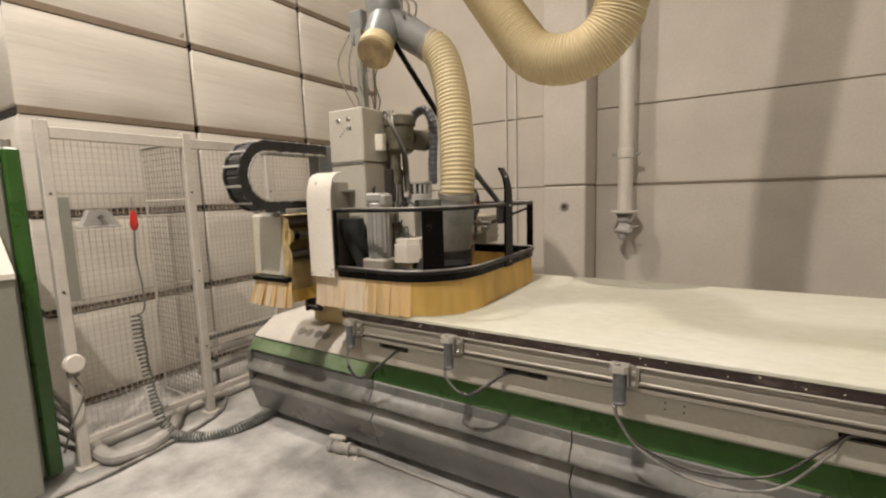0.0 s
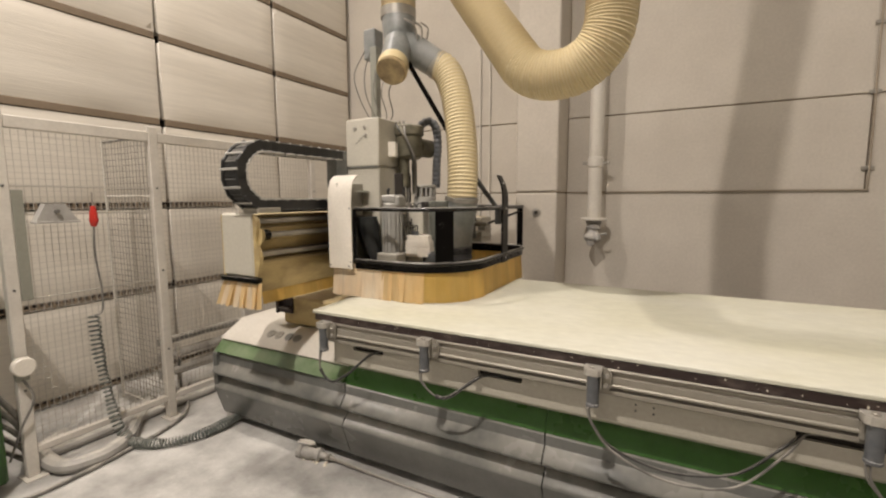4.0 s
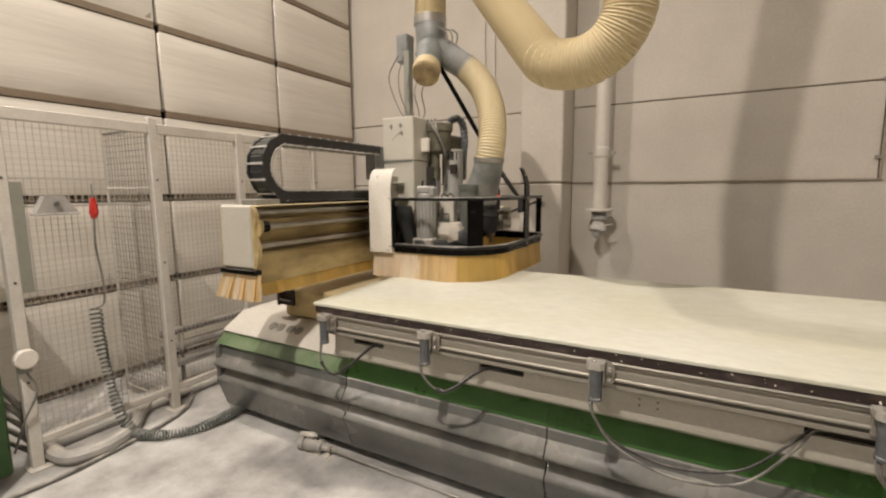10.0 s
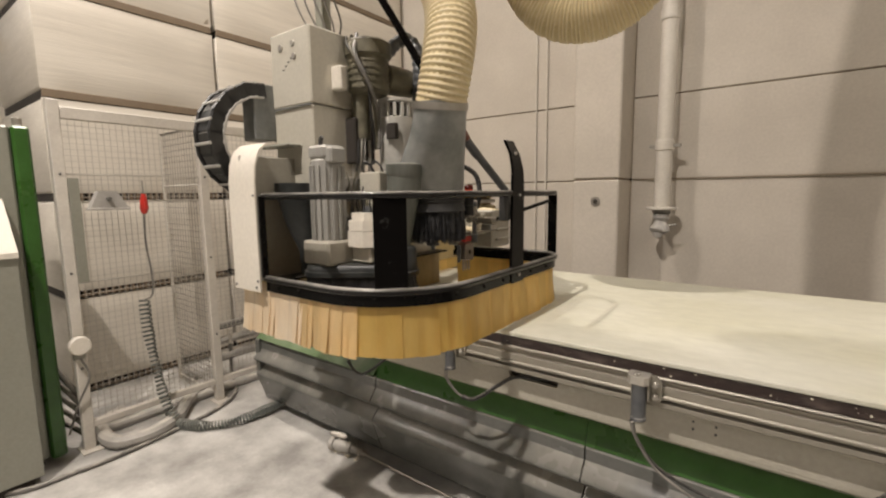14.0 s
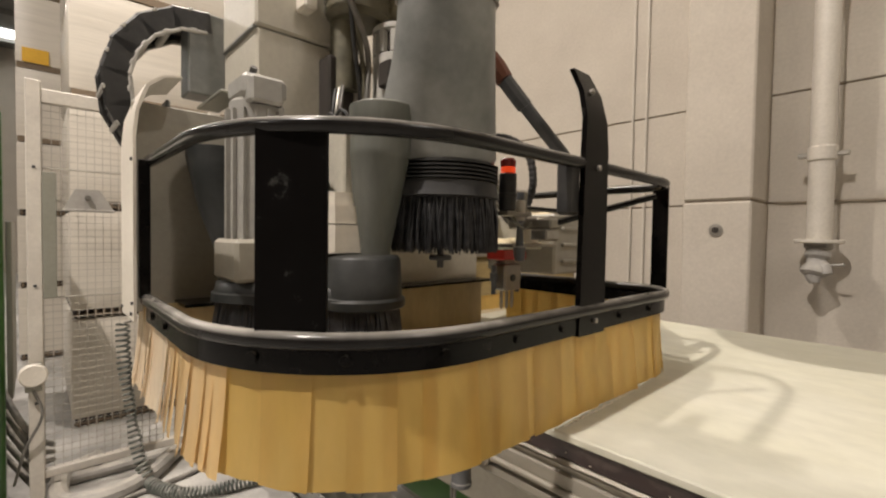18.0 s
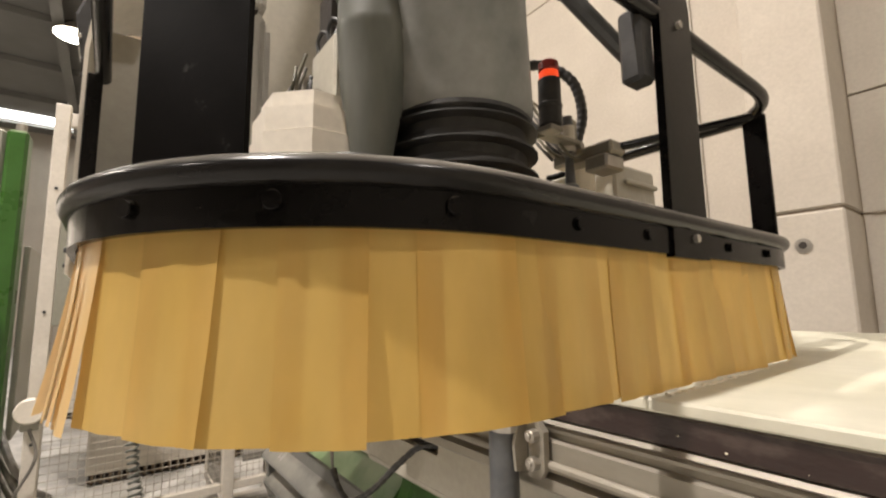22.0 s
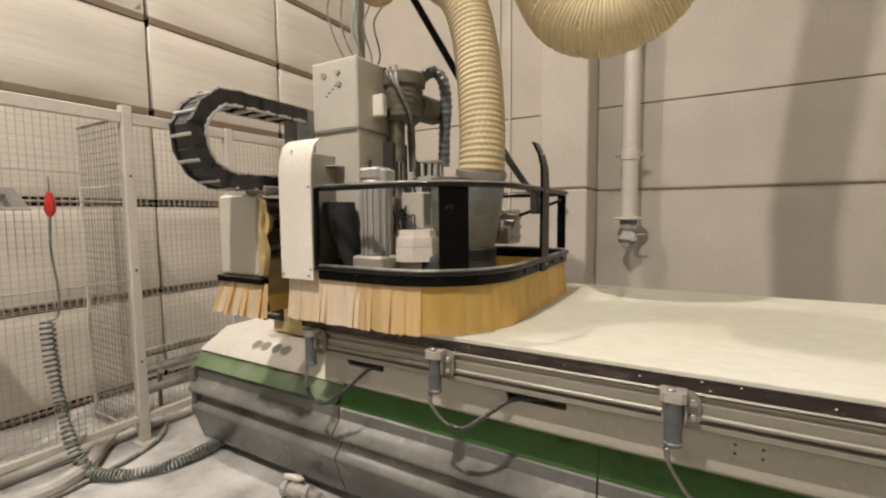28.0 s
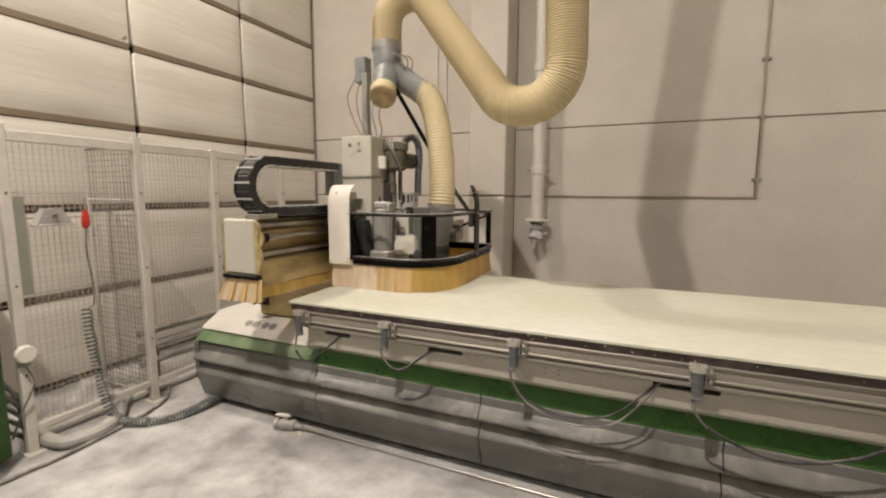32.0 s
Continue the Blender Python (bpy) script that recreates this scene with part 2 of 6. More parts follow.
BLACK = material("black_enamel", (0.0032, 0.0028, 0.0026), 0.20, second=(0.03, 0.029, 0.027), scale=26, amount=0.5, fine=120, bump=0.05, dust=0.2, shine=0.12, span=(0.62, 0.80))
RAIL = material("dusty_rail", (0.0045, 0.004, 0.0037), 0.22, second=(0.02, 0.019, 0.018), scale=5, amount=0.5, fine=90, bump=0.05, dust=0.75, dust_colour=(0.45, 0.42, 0.37), shine=0.25)
PANEL = material("black_sheet", (0.0035, 0.003, 0.0028), 0.36, second=(0.13, 0.13, 0.12), scale=24, amount=0.6, fine=90, bump=0.04, shine=0.07, span=(0.64, 0.82))
DUCT = material("grey_duct", (0.080, 0.085, 0.070), 0.42, second=(0.18, 0.18, 0.16), scale=9, amount=0.75, bump=0.06, dust=0.2, stretch=(1, 1, 0.25))
COLUMN = material("column_cream", (0.52, 0.49, 0.41), 0.42, second=(0.45, 0.42, 0.345), scale=5, amount=0.5, bump=0.06, dust=0.4)
CAPDIRT = material("dirty_cap", (0.50, 0.38, 0.20), 0.6, second=(0.22, 0.16, 0.09), scale=14, amount=0.9, bump=0.2)
RUBBER = material("black_rubber", (0.014, 0.014, 0.014), 0.55, second=(0.05, 0.047, 0.043), scale=14, amount=0.7, bump=0.25, dust=0.25)
BRISTLE = material("bristle", (0.014, 0.014, 0.016), 0.45, second=(0.07, 0.07, 0.07), scale=40, amount=0.8, bump=0.2, spread=0.3)
AMBER = material("amber_strip", (0.64, 0.415, 0.105), 0.40, second=(0.69, 0.48, 0.16), scale=7, amount=0.8, fine=24, bump=0.06, through=0.35, spread=0.12, stretch=(1, 1, 0.4))
# Two paler tones of the amber strip, used at the near ends.
PALE = material("pale_strip", (0.82, 0.70, 0.53), 0.42, second=(0.76, 0.58, 0.36), scale=9, amount=0.7, fine=24, bump=0.06, through=0.3, spread=0.10, stretch=(1, 1, 0.4))
MID = material("mid_strip", (0.72, 0.51, 0.24), 0.42, second=(0.76, 0.58, 0.33), scale=9, amount=0.7, fine=24, bump=0.06, through=0.32, spread=0.12, stretch=(1, 1, 0.4))
MOTOR = material("motor_grey", (0.40, 0.39, 0.36), 0.45, metal=0.2, second=(0.30, 0.29, 0.26), scale=9, amount=0.6, bump=0.08, dust=0.4)
SPINDLE = material("spindle_grey", (0.50, 0.485, 0.44), 0.45, second=(0.40, 0.385, 0.345), scale=9, amount=0.6, bump=0.06, dust=0.4)
CLAMPHEAD = material("scraped_steel", (0.55, 0.525, 0.47), 0.35, metal=0.5, second=(0.36, 0.33, 0.28), scale=26, amount=0.7, bump=0.1, dust=0.3)
TAPE = material("brown_tape", (0.16, 0.055, 0.03), 0.45, bump=0.1)
INNER = material("dusty_inner_strip", (0.46, 0.355, 0.185), 0.5, second=(0.36, 0.27, 0.13), scale=9, amount=0.7, bump=0.06, through=0.2, spread=0.2, stretch=(1, 1, 0.4))
JOINT = material("joint_filler", (0.22, 0.17, 0.115), 0.9, second=(0.13, 0.10, 0.07), scale=3, amount=0.8, bump=0.3)
ALU = material("dull_aluminium", (0.315, 0.292, 0.245), 0.5, metal=0.35, second=(0.25, 0.225, 0.18), scale=5, amount=0.7, bump=0.06, dust=0.4, stretch=(0.4, 1, 1))
BARREL = material("cylinder_grey", (0.075, 0.08, 0.085), 0.38, second=(0.14, 0.14, 0.14), scale=20, amount=0.6, bump=0.06, dust=0.4)
CREAM = material("cream_hose", (0.62, 0.51, 0.295), 0.5, second=(0.55, 0.44, 0.235), scale=9, amount=0.6, bump=0.12, through=0.12)
HOOD = material("dark_hood", (0.020, 0.022, 0.021), 0.40, second=(0.06, 0.06, 0.057), scale=10, amount=0.6, bump=0.08, dust=0.05, shine=0.3)
VENT = material("vent_grey", (0.20, 0.19, 0.17), 0.5, bump=0.05)
CHAIN = material("chain_plastic", (0.010, 0.010, 0.010), 0.45, second=(0.04, 0.038, 0.035), scale=14, amount=0.6, bump=0.2, dust=0.3)
BAR = material("pale_bar", (0.46, 0.44, 0.40), 0.5, second=(0.3, 0.29, 0.26), scale=14, amount=0.6, bump=0.05)
FLAKE = material("pale_flake", (0.78, 0.72, 0.58), 0.8, bump=0.1)
GREYHOSE = material("floor_hose_grey", (0.30, 0.285, 0.26), 0.6, second=(0.42, 0.40, 0.365), scale=8, amount=0.7, bump=0.2, dust=0.6)
RIDGE = material("cream_ridge", (0.68, 0.575, 0.36), 0.45, bump=0.05, through=0.1)
PLASTIC = material("grey_plastic", (0.150, 0.156, 0.148), 0.38, second=(0.32, 0.32, 0.30), scale=7, amount=0.7, fine=50, bump=0.08, dust=0.15)
STEEL = material("steel", (0.42, 0.395, 0.35), 0.4, metal=0.7, second=(0.27, 0.25, 0.215), scale=12, amount=0.6, bump=0.08, dust=0.45)
BOARD = material("spoil_board", (0.53, 0.51, 0.385), 0.62, second=(0.60, 0.585, 0.50), scale=1.6, amount=0.9, fine=26, bump=0.06, stretch=(0.6, 1, 1))
SHAVINGS = material("wood_shavings", (0.62, 0.54, 0.36), 0.9, second=(0.45, 0.37, 0.22), scale=40, amount=0.8, fine=120, bump=0.5)
BROWN = material("brown_board", (0.022, 0.010, 0.008), 0.38, second=(0.13, 0.10, 0.085), scale=22, amount=0.7, fine=90, bump=0.2, dust=0.4, span=(0.5, 0.75), stretch=(0.5, 1, 1))
TAN = material("dusty_beam", (0.47, 0.36, 0.165), 0.6, second=(0.17, 0.115, 0.05), scale=5, amount=0.85, bump=0.25, dust=0.8, dust_colour=(0.60, 0.49, 0.29), span=(0.42, 0.72), stretch=(1, 0.5, 1.6))
PIPE = material("white_pipe", (0.60, 0.56, 0.49), 0.45, second=(0.50, 0.46, 0.39), scale=4, amount=0.6, bump=0.08)
RED = material("red_plastic", (0.50, 0.03, 0.02), 0.35, bump=0.05)
YELLOW = material("yellow_label", (0.80, 0.45, 0.02), 0.5, bump=0.03)
COILED = material("coiled_line", (0.075, 0.088, 0.078), 0.45, second=(0.20, 0.20, 0.175), scale=12, amount=0.6, bump=0.1, dust=0.3)
WALLRUN = material("painted_cable_run", (0.27, 0.22, 0.16), 0.6, second=(0.36, 0.31, 0.24), scale=3, amount=0.8, bump=0.1)
CABLE = material("grey_cable", (0.10, 0.095, 0.085), 0.5, second=(0.28, 0.26, 0.23), scale=12, amount=0.7, bump=0.2, dust=0.5)
OLIVE = material("dusty_motor", (0.085, 0.078, 0.05), 0.55, second=(0.19, 0.17, 0.115), scale=12, amount=0.8, bump=0.25, dust=0.6)
CEILING = material("ceiling_sheet", (0.22, 0.215, 0.20), 0.6, scale=1.0, amount=0.4, bump=0.1)
LAMPGLOW = lit("lamp_glow", (1.0, 0.92, 0.78), 14.0)
SKYGLOW = lit("roof_light", (0.95, 0.95, 0.92), 3.5)
INK = material("dark_ink", (0.04, 0.04, 0.04), 0.5, bump=0.02)
BLUSH = material("faded_green", (0.36, 0.46, 0.30), 0.5, bump=0.02)
ORANGE = lit("signal_lamp", (0.9, 0.07, 0.015), 0.5)
DEEPRED = material("deep_red_cap", (0.22, 0.018, 0.012), 0.3, bump=0.03)
# Flat black that paints the shade inside the hollow brushes.
HOLLOW_SHADE = material("brush_lining", (0.004, 0.004, 0.004), 0.9, bump=0.2, shine=0.1)

# ---- hall ----
ROOM_X0, ROOM_X1, ROOM_Y0, ROOM_Y1, ROOF = -17.0, 8.0, -8.0, 7.82, 6.6
solid("floor", Shape().box(ROOM_X0 - 0.2, ROOM_X1 + 0.2, ROOM_Y0 - 0.2, ROOM_Y1 + 0.2, -0.2, 0.0, 0.001), FLOOR,
      "grey concrete floor streaked with pale wood dust", "floor", kind="structure")
solid("ceiling", Shape().box(ROOM_X0 - 0.2, ROOM_X1 + 0.2, ROOM_Y0 - 0.2, ROOM_Y1 + 0.2, ROOF, ROOF + 0.15, 0.001), CEILING,
      "grey sheet-metal hall roof", "ceiling", kind="structure")
wall_back = thing("wall_back", (0, ROOM_Y1, 0), "warm grey precast concrete panel wall with dark joints", "wall", kind="structure")
PANEL_Z = (0.0, 1.585, 2.365, 4.45, ROOF)
part("joint_core", Shape().box(ROOM_X0, ROOM_X1, ROOM_Y1 + 0.014, ROOM_Y1 + 0.2, 0, ROOF, 0.001), JOINT, wall_back)
TALL_X, GAP = 3.112, 0.0055
bays = ((ROOM_X0, -2.3), (-2.294, 0.45))
panels = [(x0, x1, z0, z1) for z0, z1 in zip(PANEL_Z, PANEL_Z[1:]) for x0, x1 in bays]
panels += [(0.456, TALL_X - 0.01, PANEL_Z[1], PANEL_Z[2])] + [(0.456, ROOM_X1, z0, z1) for z0, z1 in zip(PANEL_Z[2:], PANEL_Z[3:])]
for x0, x1, z0, z1 in panels:
    part("panel", Shape().box(x0, x1, ROOM_Y1, ROOM_Y1 + 0.1, z0 + GAP, z1 - GAP, 0.006), CONCRETE, wall_back)
part("stepped_panel", Shape().prism([(0.456, 0.0), (ROOM_X1, 0.0), (ROOM_X1, PANEL_Z[2] - GAP), (TALL_X, PANEL_Z[2] - GAP), (TALL_X, PANEL_Z[1] - GAP), (0.456, PANEL_Z[1] - GAP)], "y", ROOM_Y1, ROOM_Y1 + 0.1), CONCRETE, wall_back)
for name, box in (("wall_west", (ROOM_X0 - 0.15, ROOM_X0, ROOM_Y0, ROOM_Y1)), ("wall_east", (ROOM_X1, ROOM_X1 + 0.15, ROOM_Y0, ROOM_Y1)),
                  ("wall_south", (ROOM_X0, ROOM_X1, ROOM_Y0 - 0.15, ROOM_Y0))):
    solid(name, Shape().box(*box, 0, ROOF, 0.001), CONCRETE, "plain grey concrete hall wall", "wall", kind="structure")

pillar = thing("pillar", (0.45, 7.6, 0), "square concrete column standing proud of the wall", "pillar", kind="structure")
for z0, z1 in ((0.0, 1.578), (1.592, ROOF)):
    part("shaft", Shape().box(0.235, 0.665, 7.37, 7.815, z0, z1, 0.012), CONCRETE, pillar)
part("joint_core", Shape().box(0.245, 0.655, 7.385, 7.81, 1.57, 1.6, 0.001), JOINT, pillar)
part("lifting_socket", Shape().tube([(0.458, 7.372, 1.38), (0.458, 7.362, 1.38)], [0.044, 0.044], 20)
     .tube([(0.458, 7.366, 1.38), (0.458, 7.358, 1.38)], [0.040, 0.030], 20), STEEL, pillar, "round steel lifting socket")
part("socket_hole", Shape().cyl((0.458, 7.359, 1.38), (0.458, 7.354, 1.38), 0.021), DARK, pillar)

pipe = thing("downpipe", (0.985, 7.6, 1.1), "pale grey drain pipe clamped to the concrete wall", "pipe")
part("tube", Shape().cyl((0.985, 7.62, 1.32), (0.985, 7.62, ROOF), 0.068, 24), PIPE, pipe)
part("sleeve", Shape().cyl((0.985, 7.62, 1.83), (0.985, 7.62, 1.93), 0.078, 24), PIPE, pipe)
part("sleeve", Shape().cyl((0.985, 7.62, 2.95), (0.985, 7.62, 3.05), 0.078, 24), PIPE, pipe)
part("pipe_clamp", Shape().box(0.86, 1.12, 7.60, 7.64, 1.86, 1.89, 0.004).box(0.97, 1.0, 7.64, 7.82, 1.865, 1.885, 0.002), STEEL, pipe)
part("flange", Shape().cyl((0.985, 7.62, 1.30), (0.985, 7.62, 1.325), 0.13, 24), PIPE, pipe)
part("valve", Shape().tube([(0.985, 7.62, 1.30), (0.985, 7.62, 1.27), (0.985, 7.615, 1.255), (0.985, 7.61, 1.235), (0.983, 7.605, 1.215), (0.98, 7.60, 1.19), (0.978, 7.59, 1.16), (0.975, 7.58, 1.13), (0.97, 7.57, 1.105), (0.968, 7.565, 1.09)],
                           [0.078, 0.078, 0.058, 0.070, 0.070, 0.050, 0.052, 0.072, 0.072, 0.05], 14), GREYHOSE, pipe, "grey valve body at the pipe end")
part("spout", Shape().tube([(0.985, 7.60, 1.18), (1.02, 7.57, 1.14), (1.035, 7.56, 1.10)], [0.04, 0.045, 0.036], 12), GREYHOSE, pipe)
part("drain_tail", Shape().tube([(0.97, 7.57, 1.095), (0.975, 7.565, 1.07), (0.98, 7.56, 1.045)], [0.045, 0.04, 0.028], 12), GREYHOSE, pipe)
part("lever", Shape().tube([(0.99, 7.6, 1.2), (1.05, 7.58, 1.16), (1.12, 7.57, 1.17)], 0.009, 8), GREYHOSE, pipe)
conduit = thing("cable_conduit", (3.1, 7.8, 1.6), "thin grey cable run clipped to the wall", "cable")
part("line", Shape().tube(smooth_path([(3.10, 7.805, ROOF), (3.105, 7.805, 3.2), (3.115, 7.805, 2.2), (3.118, 7.805, 1.70), (3.114, 7.805, 1.60), (3.095, 7.808, 1.586), (2.9, 7.81, 1.585), (0.70, 7.81, 1.585)], 5), 0.0085, 8), WALLRUN, conduit)
for z in (1.75, 2.36, 2.9):
    part("clip", Shape().box(3.07, 3.15, 7.80, 7.819, z, z + 0.03, 0.003), STEEL, conduit)
twin = thing("wall_conduit", (-0.35, 7.8, 0), "pair of thin painted conduits on the wall", "cable")
for x in (-0.36, -0.24):
    part("line", Shape().tube([(x, 7.806, 0.4), (x, 7.806, ROOF)], 0.012, 8), PIPE, twin)

# ---- roof steel, roof lights and lamps ----
for k, y in enumerate((-5.0, -1.0, 3.0, 6.6)):
    beam = thing("roof_beam", (-4, y, ROOF), "dark grey steel roof beam", "beam", "roof beams", "structure")
    part("web", Shape().box(ROOM_X0, ROOM_X1, y - 0.01, y + 0.01, ROOF - 0.36, ROOF - 0.004, 0.002), CEILING, beam)
    part("flange", Shape().box(ROOM_X0, ROOM_X1, y - 0.09, y + 0.09, ROOF - 0.38, ROOF - 0.362, 0.002), CEILING, beam)
for k in range(7):
    purlin = thing("purlin", (-16.0 + 2.2 * k, 0, ROOF), "grey steel roof purlin", "beam", "purlins", "structure")
    part("rail", Shape().box(-16.05 + 2.2 * k, -15.95 + 2.2 * k, ROOM_Y0, ROOM_Y1, ROOF - 0.14, ROOF - 0.004, 0.004), CEILING, purlin)
for x in (-15.6, -6.8):
    strip = thing("roof_light", (x, 2.6, ROOF), "bright translucent roof light strip", "roof light", "roof lights", "structure")
    part("pane", Shape().box(x - 0.35, x + 0.35, 0.2, 4.6, ROOF - 0.03, ROOF - 0.005, 0.002), SKYGLOW, strip)
for x, y, z, *_ in LAMPS:
    # The fitting at x = 5 goes with the added, unseen lamp.
    fitting = thing("ceiling_lamp", (x, y, z), "glowing round high-bay hall lamp", "lamp", "high-bay lamps")
    part("housing", Shape().tube([(x, y, z + 0.05), (x, y, z + 0.12), (x, y, z + 0.26), (x, y, z + 0.30)], [0.30, 0.24, 0.10, 0.06], 20), STEEL, fitting)
    part("stem", Shape().cyl((x, y, z + 0.3), (x, y, ROOF), 0.012, 8), STEEL, fitting)
    part("diffuser", Shape().tube([(x, y, z + 0.02), (x, y, z + 0.05)], [0.26, 0.28], 24), LAMPGLOW, fitting)

# ---- wrapped board packs ----
ROW = 0.722


def pack(y0, y1, z0, first, face=-2.26):
    ob = thing("board_pack", (face, y0, z0), "pack of boards shrink-wrapped in white film on dark battens", "pack", "stacked packs")
    z1 = z0 + ROW - 0.002
    rng = random.Random(int(1000 * y0 + 77 * z0))
    s = Shape()
    n, front = 14, []
    # slightly wavy film over the pack's face
    for k in range(n + 1):
        for j in range(9):
            y = y0 + 0.012 + (y1 - y0 - 0.024) * k / n
            z = z0 + 0.062 + (z1 - z0 - 0.062) * j / 8
            edge = min(k, n - k, j, 8 - j)
            front.append((face - (0.02 if edge == 0 else 0.004) + 0.006 * noise.noise((3 * y, 9 * z, 0.5)), y, z))
    faces = [(k * 9 + j, (k + 1) * 9 + j, (k + 1) * 9 + j + 1, k * 9 + j + 1) for k in range(n) for j in range(8)]
    s.add(front, faces)
    s.box(face - 1.24, face - 0.021, y0 + 0.012, y1 - 0.012, z0 + 0.062, z1, 0.02)
    part("wrapped_block", s, FILM, ob, smooth=60)
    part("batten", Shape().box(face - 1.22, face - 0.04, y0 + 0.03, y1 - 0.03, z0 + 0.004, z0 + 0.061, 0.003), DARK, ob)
    if z0 > 1.9:
        part("batten_front", Shape().box(face - 0.04, face - 0.012, y0 + 0.02, y1 - 0.02, z0 + 0.004, z0 + 0.061, 0.004), PALLET, ob, "brown wooden batten edge")
        return ob if not first else label_on(ob, face, y0, z0)
    teeth = Shape()
    y = y0 + 0.04
    while y < y1 - 0.06:
        teeth.box(face - 0.04, face - 0.015, y, y + 0.014, z0 + 0.004, z0 + 0.061, 0.001)
        y += 0.045
    teeth.box(face - 0.04, face - 0.01, y0 + 0.02, y1 - 0.02, z0 + 0.022, z0 + 0.030, 0.001)
    part("spacer_comb", teeth, PALLET, ob)
    return ob


def label_on(ob, face, y0, z0):
    part("label", Shape().box(face + 0.004, face + 0.008, y0 + 0.06, y0 + 0.26, z0 + 0.06, z0 + 0.20, 0.001), YELLOW, ob, "yellow paper label")
    return ob


for c, (y0, y1) in enumerate(((4.0, 5.245), (5.255, 6.51), (6.52, 7.765))):
    for r in range(8):
        pack(y0, y1, ROW * r, False)
for r in range(8):
    pack(3.70, 4.945, ROW * r, r in (4, 7), -4.55)

# ---- guard fence ----
FX = -1.33
fence = thing("guard_fence", (FX, 3.84, 0), "light grey safety fence with wire mesh and steel posts", "fence")
for k, (y, top) in enumerate(((3.84, 2.0), (4.61, 2.0), (5.25, 1.97), (6.05, 1.97))):
    post = part("post", Shape().box(FX - 0.025, FX + 0.025, y - 0.028, y + 0.028, 0.008, top, 0.004), FENCE, fence)
    part("foot_plate", Shape().box(FX - 0.05, FX + 0.07, y - 0.05, y + 0.05, 0.0, 0.009, 0.002), FENCE, post)
    for z in (0.5, 1.05, 1.6):
        part("screw", Shape().cyl((FX + 0.024, y, z), (FX + 0.03, y, z), 0.007, 8), INK, post)
for y0, y1 in ((3.868, 4.582), (4.638, 5.222), (5.278, 6.022)):
    part("top_rail", Shape().box(FX - 0.02, FX + 0.02, y0, y1, 1.90, 1.965, 0.004), FENCE, fence)
    part("bottom_rail", Shape().box(FX - 0.02, FX + 0.02, y0, y1, 0.13, 0.17, 0.004), FENCE, fence)


def mesh_panel(x0, y0, x1, y1, z0, z1, gap, parent, mat=WIRE, r=0.0018):
    s = Shape()
    a, b = Vector((x0, y0, 0)), Vector((x1, y1, 0))
    n = max(2, round((b - a).length / gap))
    for k in range(n + 1):
        p = a.lerp(b, k / n)
        s.tube([(p.x, p.y, z0), (p.x, p.y, z1)], r, 4, False)
    m = round((z1 - z0) / gap)
    for k in range(m + 1):
        z = z0 + (z1 - z0) * k / m
        s.tube([(x0, y0, z), (x1, y1, z)], r, 4, False)
    return part("wire_mesh", s, mat, parent)


for ya, yb in ((3.87, 4.58), (4.64, 5.22), (5.28, 6.02)):
    mesh_panel(FX, ya, FX, yb, 0.17, 1.90, 0.0325, fence)
for z in (0.99, 1.45, 1.60):
    part("cross_wire", Shape().tube([(FX + 0.004, 3.87, z), (FX + 0.004, 4.58, z)], 0.004, 6), WIRE, fence)
part("mesh_strip", Shape().box(FX + 0.022, FX + 0.028, 3.868, 3.918, 0.99, 1.58, 0.002), CABINET, fence, "perforated grey edging strip")
gate = thing("mesh_gate", (FX - 0.03, 4.61, 0.2), "wire mesh side panel standing back from the fence post", "fence panel")
GX0, GY0, GX1, GY1 = FX - 0.04, 4.61, FX - 0.64, 4.62
for x, y in ((GX0, GY0), (GX1, GY1)):
    part("stile", Shape().box(x - 0.008, x + 0.008, y - 0.008, y + 0.008, 0.01 if x == GX1 else 0.05, 1.95, 0.002), FENCE, gate)
for z in (0.05, 1.55, 1.94):
    part("rail", Shape().tube([(GX0, GY0, z), (GX1, GY1, z)], 0.007, 6), CABLE if z > 1.6 else FENCE, gate)
mesh_panel(GX0, GY0, GX1, GY1, 0.06, 1.93, 0.042, gate, GATEWIRE, 0.0025)

# things that hang on the fence
gun = thing("air_gun", (FX + 0.05, 4.22, 1.4), "red air blow gun hanging from the fence by its hose", "air gun")
part("grip", Shape().tube([(FX + 0.05, 4.222, 1.49), (FX + 0.05, 4.222, 1.45), (FX + 0.052, 4.22, 1.40), (FX + 0.05, 4.218, 1.37)], [0.012, 0.02, 0.024, 0.012], 12), RED, gun)
part("nozzle", Shape().tube([(FX + 0.05, 4.222, 1.49), (FX + 0.05, 4.222, 1.57)], 0.005, 8), STEEL, gun)
part("lever", Shape().tube([(FX + 0.07, 4.222, 1.47), (FX + 0.082, 4.22, 1.40)], 0.006, 6), RED, gun)
part("hose", Shape().tube(smooth_path([(FX + 0.05, 4.218, 1.37), (FX + 0.055, 4.21, 1.2), (FX + 0.06, 4.225, 1.0), (FX + 0.07, 4.215, 0.87), (FX + 0.08, 4.17, 0.845)], 8), 0.006, 8), CABLE, gun)


def coiled(pts, turns, r):
    """A coil of that many turns wound round a smooth line."""
    line = even(smooth_path(pts, 10), 0, turns * 14)
    out = []
    for k, (p, q) in enumerate(zip(line, line[1:])):
        along_it = (q - p).normalized()
        side = along_it.cross(Vector((0.5, 0.8, 0.33))).normalized()
        other = along_it.cross(side)
        a, wide = math.tau * k / 14, r * (1 + 0.16 * math.sin(0.021 * k) + 0.08 * math.sin(0.067 * k))
        out.append(p + side * (wide * math.cos(a)) + other * (wide * math.sin(a)))
    return out


